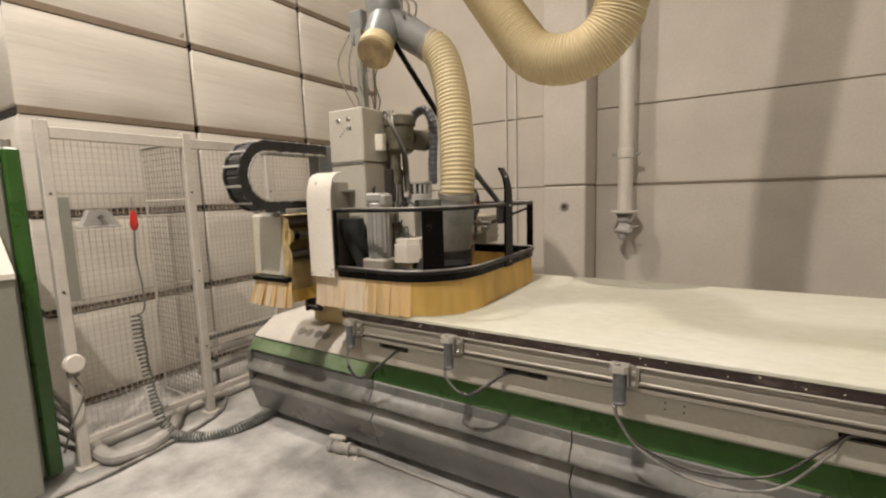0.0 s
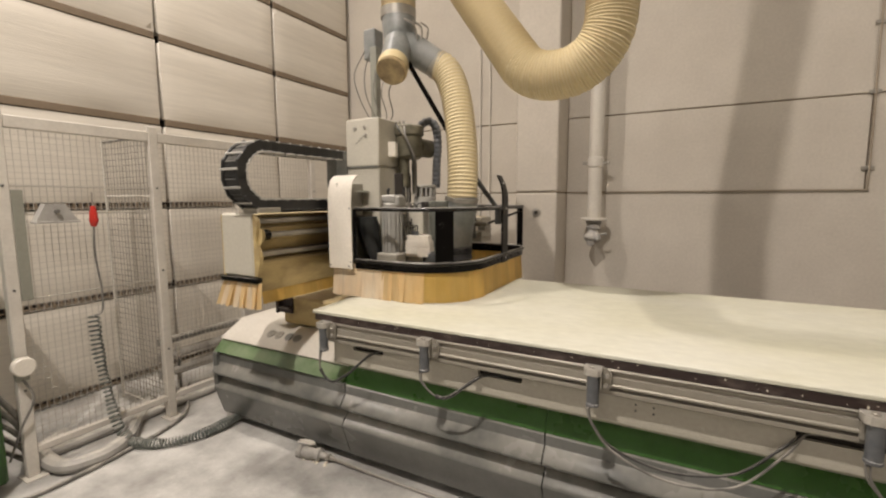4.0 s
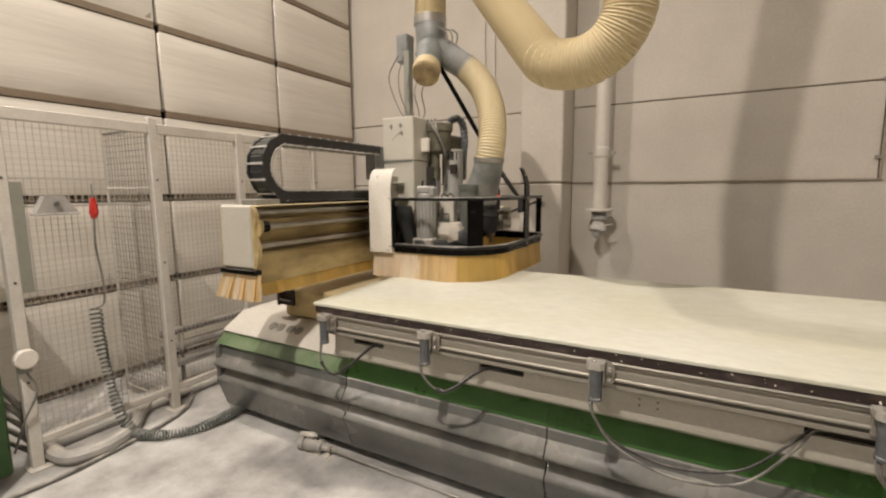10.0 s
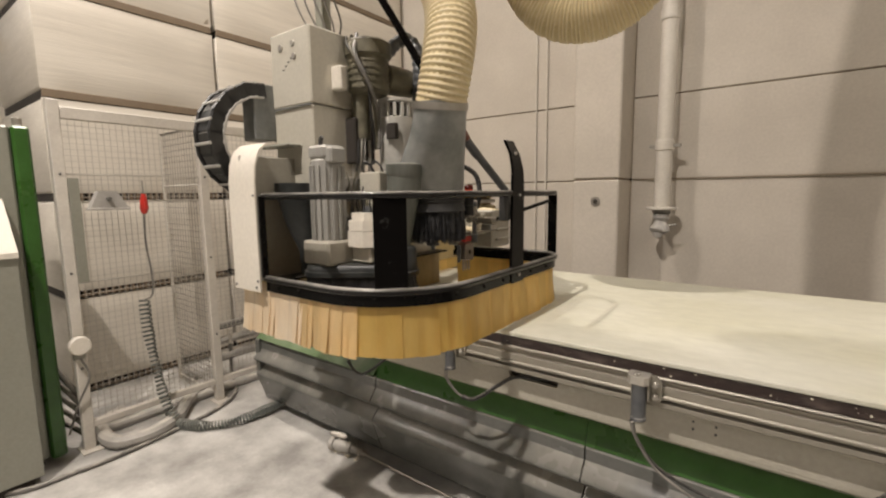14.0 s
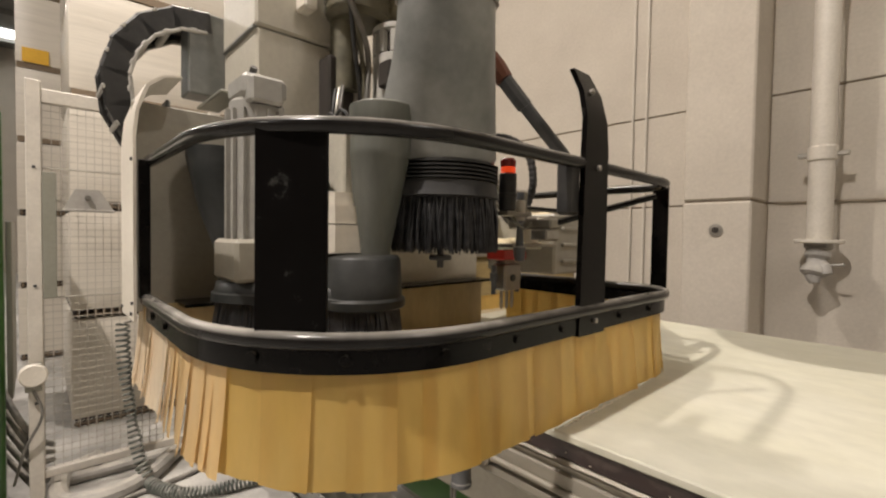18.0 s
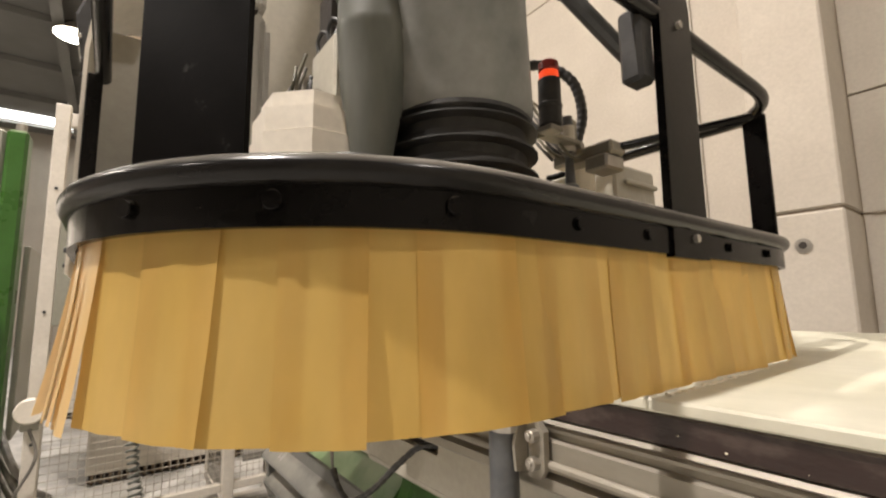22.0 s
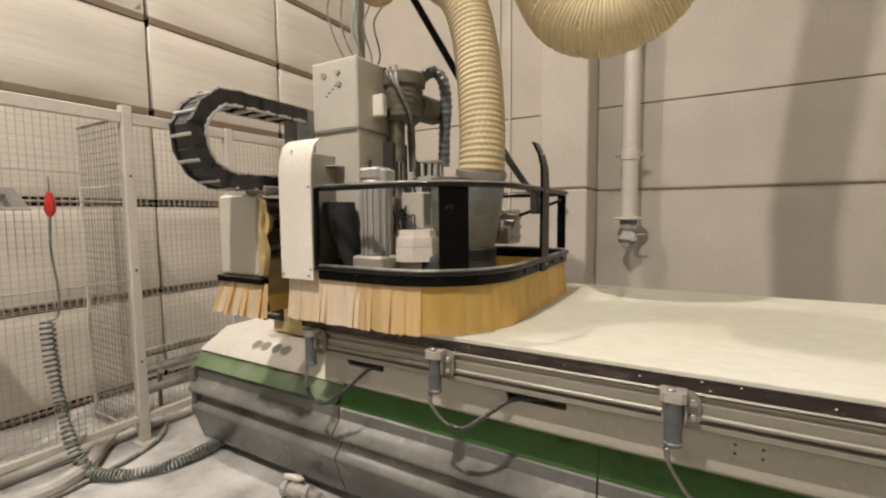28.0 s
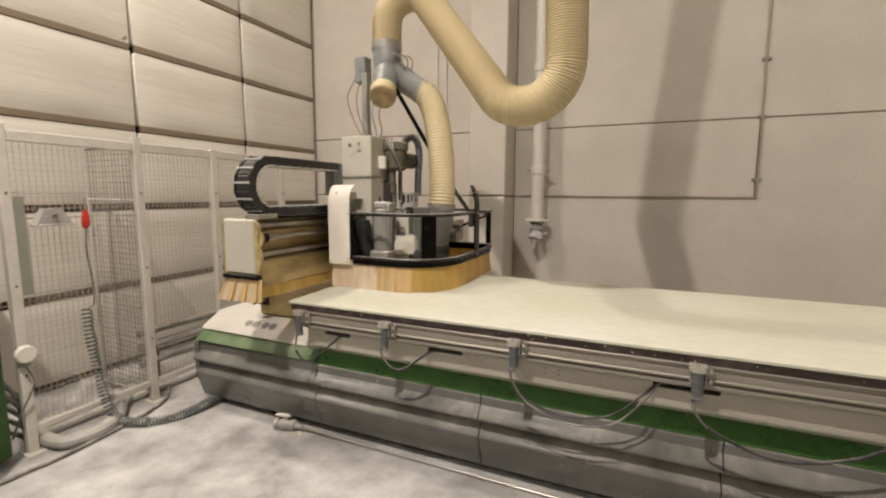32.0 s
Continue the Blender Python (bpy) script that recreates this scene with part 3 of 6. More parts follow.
part("coiled_hose", Shape().tube(coiled([(FX + 0.08, 4.164, 0.847), (FX + 0.08, 4.169, 0.656), (FX + 0.085, 4.19, 0.436), (FX + 0.09, 4.213, 0.244), (FX + 0.11, 4.235, 0.12), (-1.16, 4.255, 0.042)], 30, 0.024), 0.006, 6), COILED, gun, "green-grey coiled air hose", smooth=60)
hook = thing("hopper_scoop", (FX + 0.03, 4.0, 1.4), "grey sheet-metal scoop hung on the mesh", "scoop")
part("body", Shape().prism([(3.985, 1.505), (4.075, 1.505), (4.13, 1.41), (3.94, 1.41)], "x", FX + 0.03, FX + 0.09), GREYHOSE, hook)
part("lip", Shape().box(FX + 0.025, FX + 0.10, 3.935, 4.135, 1.40, 1.411, 0.002), GREYHOSE, hook)
part("knob", Shape().cyl((FX + 0.09, 4.03, 1.465), (FX + 0.11, 4.03, 1.465), 0.012, 10), CABLE, hook)
knob = thing("fence_button", (FX + 0.05, 3.83, 0.64), "pale round push button on the fence post", "button")
part("cap", Shape().cyl((FX + 0.045, 3.83, 0.645), (FX + 0.085, 3.83, 0.645), 0.052, 24), WHITE, knob)
part("housing", Shape().box(FX + 0.026, FX + 0.046, 3.80, 3.86, 0.56, 0.69, 0.004), CABINET, knob)
part("lead", Shape().tube(smooth_path([(FX + 0.05, 3.83, 0.57), (FX + 0.06, 3.86, 0.45), (FX + 0.04, 3.80, 0.30), (FX - 0.02, 3.76, 0.12)], 6), 0.006, 8), CABLE, knob)

# cabinet by the fence
cab = thing("control_cabinet", (-1.7, 3.3, 0), "tall grey control cabinet with a green corner strip", "cabinet")
part("body", Shape().box(-2.05, -1.31, 2.62, 3.66, 0.04, 1.84, 0.012), CABINET, cab)
part("corner_strip", Shape().box(-1.42, -1.295, 3.663, 3.735, 0.03, 1.84, 0.012), GREEN, cab, "bright green corner strip")
part("back_plate", Shape().box(-1.95, -1.45, 3.738, 3.76, 0.5, 1.35, 0.004), CABINET, cab)
part("plinth", Shape().box(-2.0, -1.34, 2.66, 3.64, 0.0, 0.039, 0.004), DARK, cab)
part("hinge", Shape().cyl((-1.36, 3.70, 1.84), (-1.36, 3.70, 1.885), 0.02, 12), STEEL, cab)
desk = thing("control_desk", (-1.1, 3.3, 0), "grey control desk with a white sloping panel", "control desk")
part("body", Shape().prism([(-1.305, 0.05), (-1.12, 0.05), (-1.12, 1.18), (-1.305, 1.30)], "y", 2.62, 3.595), CABINET, desk)
part("sloping_panel", Shape().prism([(-1.305, 1.304), (-1.105, 1.184), (-1.105, 1.21), (-1.305, 1.47)], "y", 2.60, 3.60), WHITE, desk, "white sloping control panel")
part("plinth", Shape().box(-1.30, -1.14, 2.66, 3.56, 0.0, 0.049, 0.003), DARK, desk)

# ---- pipes and leads on the floor ----
def lead(name, pts, r, mat, label, category):
    ob = thing(name, pts[0], label, category)
    part("run", Shape().tube(smooth_path(pts, 8), r, 10), mat, ob)
    return ob


lead("floor_hose", [(-1.60, 4.10, 0.05), (-1.50, 3.95, 0.05), (-1.33, 3.915, 0.05), (-1.19, 3.935, 0.045), (-1.135, 4.03, 0.045), (-1.145, 4.15, 0.045), (-1.24, 4.29, 0.045), (-1.40, 4.42, 0.05), (-1.60, 4.62, 0.05)],
     0.042, GREYHOSE, "thick grey suction hose lying on the floor", "hose")
lead("floor_cable", [(-1.6, 3.0, 0.014), (-1.15, 3.45, 0.014), (-1.09, 3.717, 0.014), (-1.085, 3.96, 0.014), (-1.13, 4.298, 0.014), (-1.17, 4.472, 0.014), (-1.255, 4.65, 0.014), (-1.447, 4.80, 0.014), (-1.7, 4.9, 0.014)],
     0.013, CABLE, "dark grey cable lying on the floor", "cable")
lead("trunk_pipe", [(-1.46, 3.95, 0.03), (-1.45, 4.5, 0.03), (-1.45, 5.2, 0.03), (-1.46, 6.2, 0.03)], 0.03, GREYHOSE, "dusty pipe along the foot of the fence", "pipe")
for k, (z, r) in enumerate(((0.30, 0.035), (0.42, 0.03), (0.17, 0.045))):
    ob = lead("service_pipe", [(-1.75, 4.78, z), (-1.72, 5.2, z + 0.01), (-1.70, 6.0, z), (-1.7, 7.3, z)], r, GREYHOSE if k != 1 else CABLE,
              "dusty service pipe behind the fence", "pipe")
    for y in (4.9, 5.7, 6.9):
        part("stand", Shape().box(-1.735, -1.705, y, y + 0.02, 0.0, z - r + 0.004, 0.002), PIPE, ob)
coil = coiled([(-1.15, 4.262, 0.034), (-1.07, 4.285, 0.034), (-0.96, 4.353, 0.034), (-0.87, 4.498, 0.034), (-0.835, 4.715, 0.045), (-0.83, 4.82, 0.06)], 36, 0.025)
floor_coil = thing("coiled_lead", (-1.2, 4.4, 0), "grey-green coiled air line on the floor", "hose")
part("coil", Shape().tube(coil, 0.006, 6), COILED, floor_coil, smooth=60)
tangle = thing("cable_tangle", (-1.0, 5.1, 0), "tangle of dusty cables beside the machine", "cable")
rng = random.Random(5)
for k in range(7):
    a = rng.uniform(0, 1)
    part("strand", Shape().tube(smooth_path([(-1.05 + 0.05 * k, 5.0 + 0.05 * a, 0.35 - 0.03 * k), (-1.12 + 0.03 * k, 4.95, 0.18 + 0.02 * a), (-1.02 + 0.02 * k, 4.98 + 0.1 * a, 0.03),
                                             (-0.9, 5.2 + 0.1 * a, 0.02)], 6), 0.012, 8), CABLE if k % 2 else PIPE, tangle)
for k in range(5):
    part("strand", Shape().tube(smooth_path([(-1.45 - 0.03 * k, 3.72, 0.55 - 0.09 * k), (-1.36, 3.78 + 0.01 * k, 0.42 - 0.08 * k), (-1.40, 3.84, 0.3 - 0.06 * k), (-1.55, 3.9, 0.2 - 0.04 * k)], 6), 0.014, 8), CABLE, tangle)
air_valve = thing("floor_valve", (-0.09, 4.70, 0), "dusty steel ball valve on the floor pipe", "valve")
part("body", Shape().tube([(-0.165, 4.665, 0.04), (-0.160, 4.666, 0.04), (-0.135, 4.672, 0.04), (-0.130, 4.673, 0.04), (-0.105, 4.680, 0.042), (-0.070, 4.688, 0.042), (-0.045, 4.693, 0.04), (-0.040, 4.694, 0.04), (-0.015, 4.698, 0.04), (-0.010, 4.699, 0.04), (0.03, 4.705, 0.032)],
                          [0.024, 0.036, 0.036, 0.027, 0.040, 0.040, 0.027, 0.037, 0.037, 0.024, 0.016], 10), GREYHOSE, air_valve)
part("spindle", Shape().cyl((-0.087, 4.684, 0.075), (-0.087, 4.684, 0.098), 0.014, 10), STEEL, air_valve)
part("handle", Shape().prism([(-0.150, 4.660), (-0.105, 4.668), (-0.06, 4.672), (-0.045, 4.690), (-0.075, 4.702), (-0.115, 4.694), (-0.155, 4.676)], "z", 0.098, 0.110), WHITE, air_valve)
part("nipple", Shape().tube([(0.025, 4.704, 0.032), (0.045, 4.708, 0.03), (0.05, 4.709, 0.03), (0.075, 4.714, 0.026)], [0.018, 0.022, 0.015, 0.012], 8), STEEL, air_valve)
part("tail_pipe", Shape().tube([(0.07, 4.714, 0.026), (0.3, 4.72, 0.014), (3.6, 4.69, 0.012)], 0.0075, 10), STEEL, air_valve)
clumps = Shape()
rng = random.Random(8)
for k in range(14):
    x, y, r = -0.16 + 0.2 * rng.random(), 4.66 + 0.06 * rng.random(), rng.uniform(0.006, 0.014)
    clumps.tube([(x, y, 0.0), (x, y, 0.5 * r), (x, y, r)], [r, 0.9 * r, 0.2 * r], 7)
tagged(part("dust_clumps", clumps, FLAKE, air_valve, "pale dust clumps round the valve"), kind="stuff")

# ---- router bed ----
BX0, BX1 = -0.95, 4.3
bed = thing("router_bed", (BX0, 4.7, 0), "long grey and green machine bed of a router", "machine")
LOWER = [(4.765, 0.340), (4.755, 0.336), (4.690, 0.276), (4.686, 0.263), (4.692, 0.248), (4.755, 0.072), (4.77, 0.055), (4.90, 0.055), (4.90, 0.340)]
UPPER = [(4.728, 0.494), (4.722, 0.486), (4.722, 0.440), (4.678, 0.388), (4.674, 0.376), (4.682, 0.364), (4.712, 0.356), (4.90, 0.356), (4.90, 0.494)]
SEAMS = [BX0, 0.165, 1.297, 2.46, 3.62, BX1]
for a, b in zip(SEAMS, SEAMS[1:]):
    part("lower_panel", Shape().prism(LOWER, "x", a + 0.003, b - 0.003), GREY, bed)
    part("upper_panel", Shape().prism(UPPER, "x", a + 0.003, b - 0.003), GREY, bed)
# Filler block; its dark colour stands for shade in the panel seams.
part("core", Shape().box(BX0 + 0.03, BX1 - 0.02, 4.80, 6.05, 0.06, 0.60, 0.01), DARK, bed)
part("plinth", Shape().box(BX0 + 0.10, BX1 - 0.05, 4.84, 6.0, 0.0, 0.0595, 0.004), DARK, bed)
part("end_cover", Shape().prism([(4.762, 0.06), (4.70, 0.25), (4.70, 0.50), (4.78, 0.57), (6.0, 0.57), (6.0, 0.06)], "x", BX0 - 0.012, BX0 + 0.028), GREY, bed)
for a, b in zip(SEAMS[1:], SEAMS[2:]):
    part("green_band", Shape().prism([(4.770, 0.594), (4.760, 0.588), (4.724, 0.502), (4.724, 0.497), (4.90, 0.497), (4.90, 0.594)], "x", a + 0.001, b - 0.001), GREEN, bed)
part("green_band", Shape().prism([(4.775, 0.579), (4.766, 0.573), (4.705, 0.512), (4.71, 0.507), (4.80, 0.507), (4.80, 0.579)], "x", BX0, SEAMS[1] - 0.001), GREEN, bed)
for k in range(9):
    if k != 4:
        part("letter_bar", Shape().prism([(4.7185, 0.5205), (4.7165, 0.5225), (4.7545, 0.5545), (4.7565, 0.5525)], "x", -0.86 + 0.047 * k, -0.828 + 0.047 * k - 0.006 * (k % 2)), BLUSH, bed)
# pale end cap of the bed
cap_outline = [(4.766, 0.581), (4.760, 0.588), (4.776, 0.605), (4.93, 0.69), (5.35, 0.70), (5.35, 0.581)]
end_cap = part("end_cap", Shape().prism(cap_outline, "x", BX0 + 0.004, 0.19), PIPE, bed, "pale sloping end cap with round vents")
for k, x in enumerate((-0.56, -0.49, -0.40, -0.33)):
    c = Vector((x, 4.852, 0.6475))
    up = Vector((0, -0.494, 0.870))
    part("vent_ring", Shape().tube([c - up * 0.002, c + up * 0.003], [0.035, 0.033], 24), GREYHOSE, end_cap)
    part("vent_hole", Shape().tube([c + up * 0.002, c + up * 0.005], [0.029, 0.028], 20), VENT if k > 1 else STEEL, end_cap)
    for o in (-0.012, 0.0, 0.012):
        part("vent_slat", Shape().box(c.x - 0.024, c.x + 0.024, c.y - 0.0025 + o, c.y + 0.0025 + o, c.z - 0.001 + 0.57 * o, c.z + 0.0065 + 0.57 * o, 0.001), VENT, end_cap)
part("rear_deck", Shape().box(-0.55, 0.075, 4.95, 6.05, 0.70, 0.885, 0.012), TAN, bed, "dusty steel deck beneath the beam")
part("deck_notch", Shape().box(-0.57, -0.45, 4.93, 4.9485, 0.775, 0.885, 0.004).box(-0.57, -0.552, 4.90, 4.9295, 0.775, 0.885, 0.004).box(-0.552, -0.45, 4.90, 4.9295, 0.868, 0.885, 0.004).box(-0.552, -0.45, 4.90, 4.9295, 0.806, 0.818, 0.003), BROWN, bed, "dark hollow bracket at the deck's edge")
# front apron with cable slots
SLOTS = [(0.290, 0.482), (1.007, 1.212), (2.15, 2.42), (3.1, 3.35)]
s0, s1, z1 = 0.733, 0.757, 0.779
part("apron", Shape().prism([(0.16, s1), (0.16, 0.662), (BX1, 0.662), (BX1, s1)] + [p for a, b in reversed(SLOTS) for p in
     ((b, s1), (b, s0 + 0.010), (b - 0.003, s0 + 0.003), (b - 0.010, s0), (a + 0.010, s0), (a + 0.003, s0 + 0.003), (a, s0 + 0.010), (a, s1))], "y", 4.65, 4.668), APRON, bed, "beige front apron with oblong cable slots")
part("apron_skirt", Shape().prism([(4.650, 0.6615), (4.651, 0.652), (4.660, 0.643), (4.762, 0.587), (4.782, 0.594), (4.668, 0.6615)], "x", 0.16, BX1), APRON, bed, "beige underside sloping back beneath the apron")
part("apron_top", Shape().box(0.16, BX1, 4.6503, 4.668, s1 + 0.0002, z1, 0.0005), APRON, bed)
# Dark box behind the slots, painting the shade inside them.
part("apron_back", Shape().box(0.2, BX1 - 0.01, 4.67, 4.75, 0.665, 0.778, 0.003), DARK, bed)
for x in (1.663, 1.725):
    for z in (0.715, 0.74):
        part("hole", Shape().cyl((x, 4.6515, z), (x, 4.648, z), 0.004, 8), INK, bed)

# ---- table ----
table = thing("router_table", (0.08, 4.6, 0.781), "router table with pale spoil board and dark brown edge", "table")
part("edge_board", Shape().prism([(4.596, 0.8865), (4.594, 0.889), (4.594, 0.920), (4.597, 0.9225), (5.87, 0.9365), (5.87, 0.8865)], "x", 0.085, BX1), BROWN, table, "chipped dark brown base board")
part("spoil_board", Shape().prism([(4.590, 0.9242), (4.587, 0.927), (4.587, 0.9375), (4.590, 0.9405), (5.872, 0.9558), (5.875, 0.953), (5.875, 0.9382)], "x", 0.075, BX1), BOARD, table, "pale yellow dusty spoil board")
part("under_frame", Shape().box(0.11, BX1 - 0.02, 4.66, 5.85, 0.781, 0.884, 0.006), GREY, table)
rng = random.Random(21)
flakes = Shape()
for k in range(60):
    x, z, r = rng.uniform(0.1, 3.6), rng.choice((0.893, 0.903, 0.914)) + rng.uniform(-0.005, 0.005), rng.uniform(0.001, 0.0042) * rng.uniform(0.4, 1)
    ring = [(x + r * rng.uniform(0.6, 1.6) * math.cos(a), 4.5925 - 0.001 * (i % 2), z + r * rng.uniform(0.5, 1.1) * math.sin(a)) for i, a in enumerate((0, 1, 2, 3, 4, 5.2))]
    flakes.add(ring + [(x, 4.5895, z)], [(i, (i + 1) % 6, 6) for i in range(6)])
tagged(part("flakes", flakes, FLAKE, table, "pale dust flakes stuck to the chipped edge", smooth=0), kind="stuff")
rail = thing("clamp_rail", (0.1, 4.6, 0.79), "aluminium rail along the table's front edge", "rail")
part("extrusion", Shape().prism([(4.655, 0.780), (4.600, 0.780), (4.596, 0.784), (4.596, 0.799), (4.610, 0.803), (4.610, 0.820), (4.597, 0.824), (4.597, 0.852), (4.608, 0.855),
                                 (4.608, 0.865), (4.598, 0.867), (4.596, 0.872), (4.601, 0.875), (4.592, 0.879), (4.597, 0.884), (4.655, 0.884)], "x", 0.15, BX1), ALU, rail)
part("guide_rod", Shape().cyl((0.16, 4.594, 0.8195), (BX1, 4.594, 0.8195), 0.0072, 10), ALU, rail, "bright steel rod")
CLAMPS = (0.172, 0.778, 1.518, 2.318, 3.3)
for k, x in enumerate(CLAMPS):
    clamp = thing("stop_cylinder", (x, 4.57, 0.74), "dark grey pneumatic stop cylinder clamped to the rail", "pneumatic cylinder", "stop cylinders")
    part("barrel", Shape().cyl((x, 4.560, 0.748), (x, 4.560, 0.868), 0.0225, 20), BARREL, clamp)
    part("lower_cap", Shape().cyl((x, 4.560, 0.742), (x, 4.560, 0.756), 0.0245, 20), BARREL, clamp)
    part("head", Shape().prism([(x - 0.034, 4.592), (x - 0.034, 4.548), (x - 0.022, 4.534), (x + 0.018, 4.534), (x + 0.030, 4.546), (x + 0.030, 4.592)], "z", 0.866, 0.892), CLAMPHEAD, clamp, "worn steel cylinder head")
    part("bracket", Shape().prism([(x - 0.030, 0.800), (x + 0.052, 0.800), (x + 0.062, 0.815), (x + 0.062, 0.868), (x + 0.044, 0.888), (x - 0.030, 0.888)], "y", 4.580, 4.5915), ALU, clamp)
    part("side_plate", Shape().prism([(4.555, 0.812), (4.579, 0.806), (4.579, 0.882), (4.560, 0.876), (4.552, 0.850)], "x", x + 0.026, x + 0.031), ALU, clamp)
    for z in (0.823, 0.862):
        part("bolt", Shape().cyl((x + 0.046, 4.581, z), (x + 0.046, 4.566, z), 0.0095, 10).cyl((x + 0.046, 4.567, z), (x + 0.046, 4.563, z), 0.005, 6), STEEL, clamp)
    part("port", Shape().cyl((x - 0.014, 4.55, 0.752), (x - 0.014, 4.55, 0.735), 0.007, 8), RUBBER, clamp)
    part("stop_pin", Shape().cyl((x - 0.006, 4.556, 0.892), (x - 0.006, 4.556, 0.899), 0.011, 12), STEEL, clamp)
LEADS = [
    ([(0.158, 4.55, 0.74), (0.146, 4.556, 0.64), (0.205, 4.57, 0.578), (0.29, 4.59, 0.62), (0.375, 4.62, 0.70), (0.425, 4.645, 0.742), (0.47, 4.675, 0.746)], 0.0075, 0.20),
    ([(0.764, 4.55, 0.74), (0.764, 4.552, 0.70), (0.805, 4.56, 0.648), (0.85, 4.575, 0.624), (0.90, 4.58, 0.638), (0.965, 4.60, 0.69), (1.03, 4.63, 0.738), (1.09, 4.655, 0.747), (1.18, 4.68, 0.745)], 0.0085, 0.27),
    ([(1.501, 4.55, 0.74), (1.52, 4.56, 0.67), (1.60, 4.57, 0.585), (1.78, 4.58, 0.542), (1.98, 4.60, 0.58), (2.12, 4.635, 0.70), (2.17, 4.665, 0.745), (2.22, 4.69, 0.75)], 0.005, 0.10),
    ([(2.304, 4.55, 0.74), (2.318, 4.555, 0.68), (2.40, 4.57, 0.60), (2.62, 4.58, 0.53), (2.86, 4.60, 0.58), (3.06, 4.635, 0.70), (3.12, 4.665, 0.745), (3.18, 4.69, 0.75)], 0.0075, 0.14),
]
for k, (pts, r, bare) in enumerate(LEADS):
    hose = thing("sensor_lead", pts[0], "black ribbed lead looping from cylinder to apron slot", "cable", "cylinder leads")
    line = even(smooth_path(pts, 12), 0.003)
    cut = int(bare * len(line))
    part("sheath", Shape().tube(line[cut:], [r * (1.0 if (i // 3) % 3 else 0.84) for i in range(len(line) - cut)], 10), CHAIN, hose)
    part("collar", Shape().tube([line[cut - 2], line[cut + 3]], r * 1.2, 10), RUBBER, hose)
    for o in (-0.006, 0.006):
        part("wire", Shape().tube([(p.x + o * (1 - i / (cut + 1)), p.y, p.z) for i, p in enumerate(line[: cut + 2])][::3], 0.0036, 6), CABLE, hose)
    if k == 1:
        for n in range(cut + 6, int(0.72 * len(line)), 5):
            part("pale_ring", Shape().tube([line[n], line[n].lerp(line[n + 1], 0.35)], r * 1.025, 10, False), GREYHOSE, hose)
    if k == 2:
        pts2 = [(p[0] + 0.004, p[1] - 0.012, p[2] - (0.0, 0.0, 0.01, 0.03, 0.04, 0.02, 0.0, 0.0)[i]) for i, p in enumerate(pts)]
        part("second_lead", Shape().tube(smooth_path(pts2, 10), 0.0045, 8), CABLE, hose)

# ---- gantry beam ----
gantry = thing("gantry_beam", (-0.12, 4.45, 1.1), "beige router gantry beam with guide rails, dusted ochre", "gantry")
part("beam", Shape().prism([(-0.23, 1.11), (0.02, 1.11), (0.02, 1.19), (-0.03, 1.20), (-0.03, 1.30), (0.02, 1.31), (0.02, 1.37), (-0.02, 1.38), (-0.02, 1.44), (-0.23, 1.44)], "y", 4.47, 6.25), TAN, gantry)
part("end_cap", Shape().box(-0.185, 0.065, 4.435, 4.468, 1.115, 1.452, 0.012), COLUMN, gantry, "pale painted beam end cap")
edge = [(0.066, 1.118)] + [(0.088 + 0.026 * noise.noise((0.4, 9.0 * z, 3.0)) + 0.010 * math.sin(37 * z), z) for z in [1.125 + 0.0215 * k for k in range(15)]] + [(0.066, 1.446)]
part("cap_edge", Shape().prism(edge, "y", 4.437, 4.462), TAN, gantry, "ragged worn edge of the cap")
part("end_bearing", Shape().tube([(0.045, 4.455, 1.335), (0.045, 4.47, 1.335), (0.045, 4.50, 1.335)], [0.07, 0.062, 0.04], 18), TAN, gantry)
part("tray_foot", Shape().box(-0.02, 0.10, 4.45, 4.60, 1.4525, 1.482, 0.004), ALU, gantry, "pale steel foot of the chain tray")
for z in (1.215, 1.395):
    part("guide_rail", Shape().box(-0.025, 0.035, 4.48, 6.22, z, z + 0.028, 0.004), STEEL, gantry)
part("drive_rod", Shape().cyl((0.06, 4.52, 1.335), (0.06, 6.2, 1.335), 0.016, 12), STEEL, gantry)
part("rod_block", Shape().cyl((0.06, 4.50, 1.335), (0.06, 4.54, 1.335), 0.03, 12), BLACK, gantry)
part("lower_sheet", Shape().prism([(0.022, 1.19), (0.035, 1.18), (0.05, 1.03), (0.04, 1.03), (0.018, 1.18)], "y", 4.48, 6.22), TAN, gantry)
part("brush_holder", Shape().box(-0.20, 0.085, 4.425, 4.47, 1.085, 1.113, 0.004), BLACK, gantry)
rng = random.Random(3)
for k in range(10):
    x = -0.195 + 0.0285 * k
    lean = -0.05 + 0.006 * k + rng.uniform(-0.01, 0.01)
    part("curtain_strip", Shape().add([(x - 0.003, 4.445, 1.088), (x + 0.042, 4.443 + 0.004 * (k % 2), 1.088), (x + 0.043 + lean, 4.432 - 0.01 * (k % 3), 0.945 + rng.uniform(0, 0.012)), (x + lean - 0.008, 4.43, 0.942)],
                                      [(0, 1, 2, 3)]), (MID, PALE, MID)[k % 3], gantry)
for k in range(34):
    y = 4.49 + 0.05 * k
    part("curtain_strip", Shape().add([(0.045, y, 1.035), (0.045, y + 0.053, 1.035), (0.055 + 0.006 * (k % 2), y + 0.053, 0.962), (0.055, y, 0.962)], [(0, 1, 2, 3)]), AMBER, gantry)
part("top_tray", Shape().box(-0.10, 0.10, 4.605, 6.2, 1.4525, 1.470, 0.004), BLACK, gantry, "black cable chain tray")
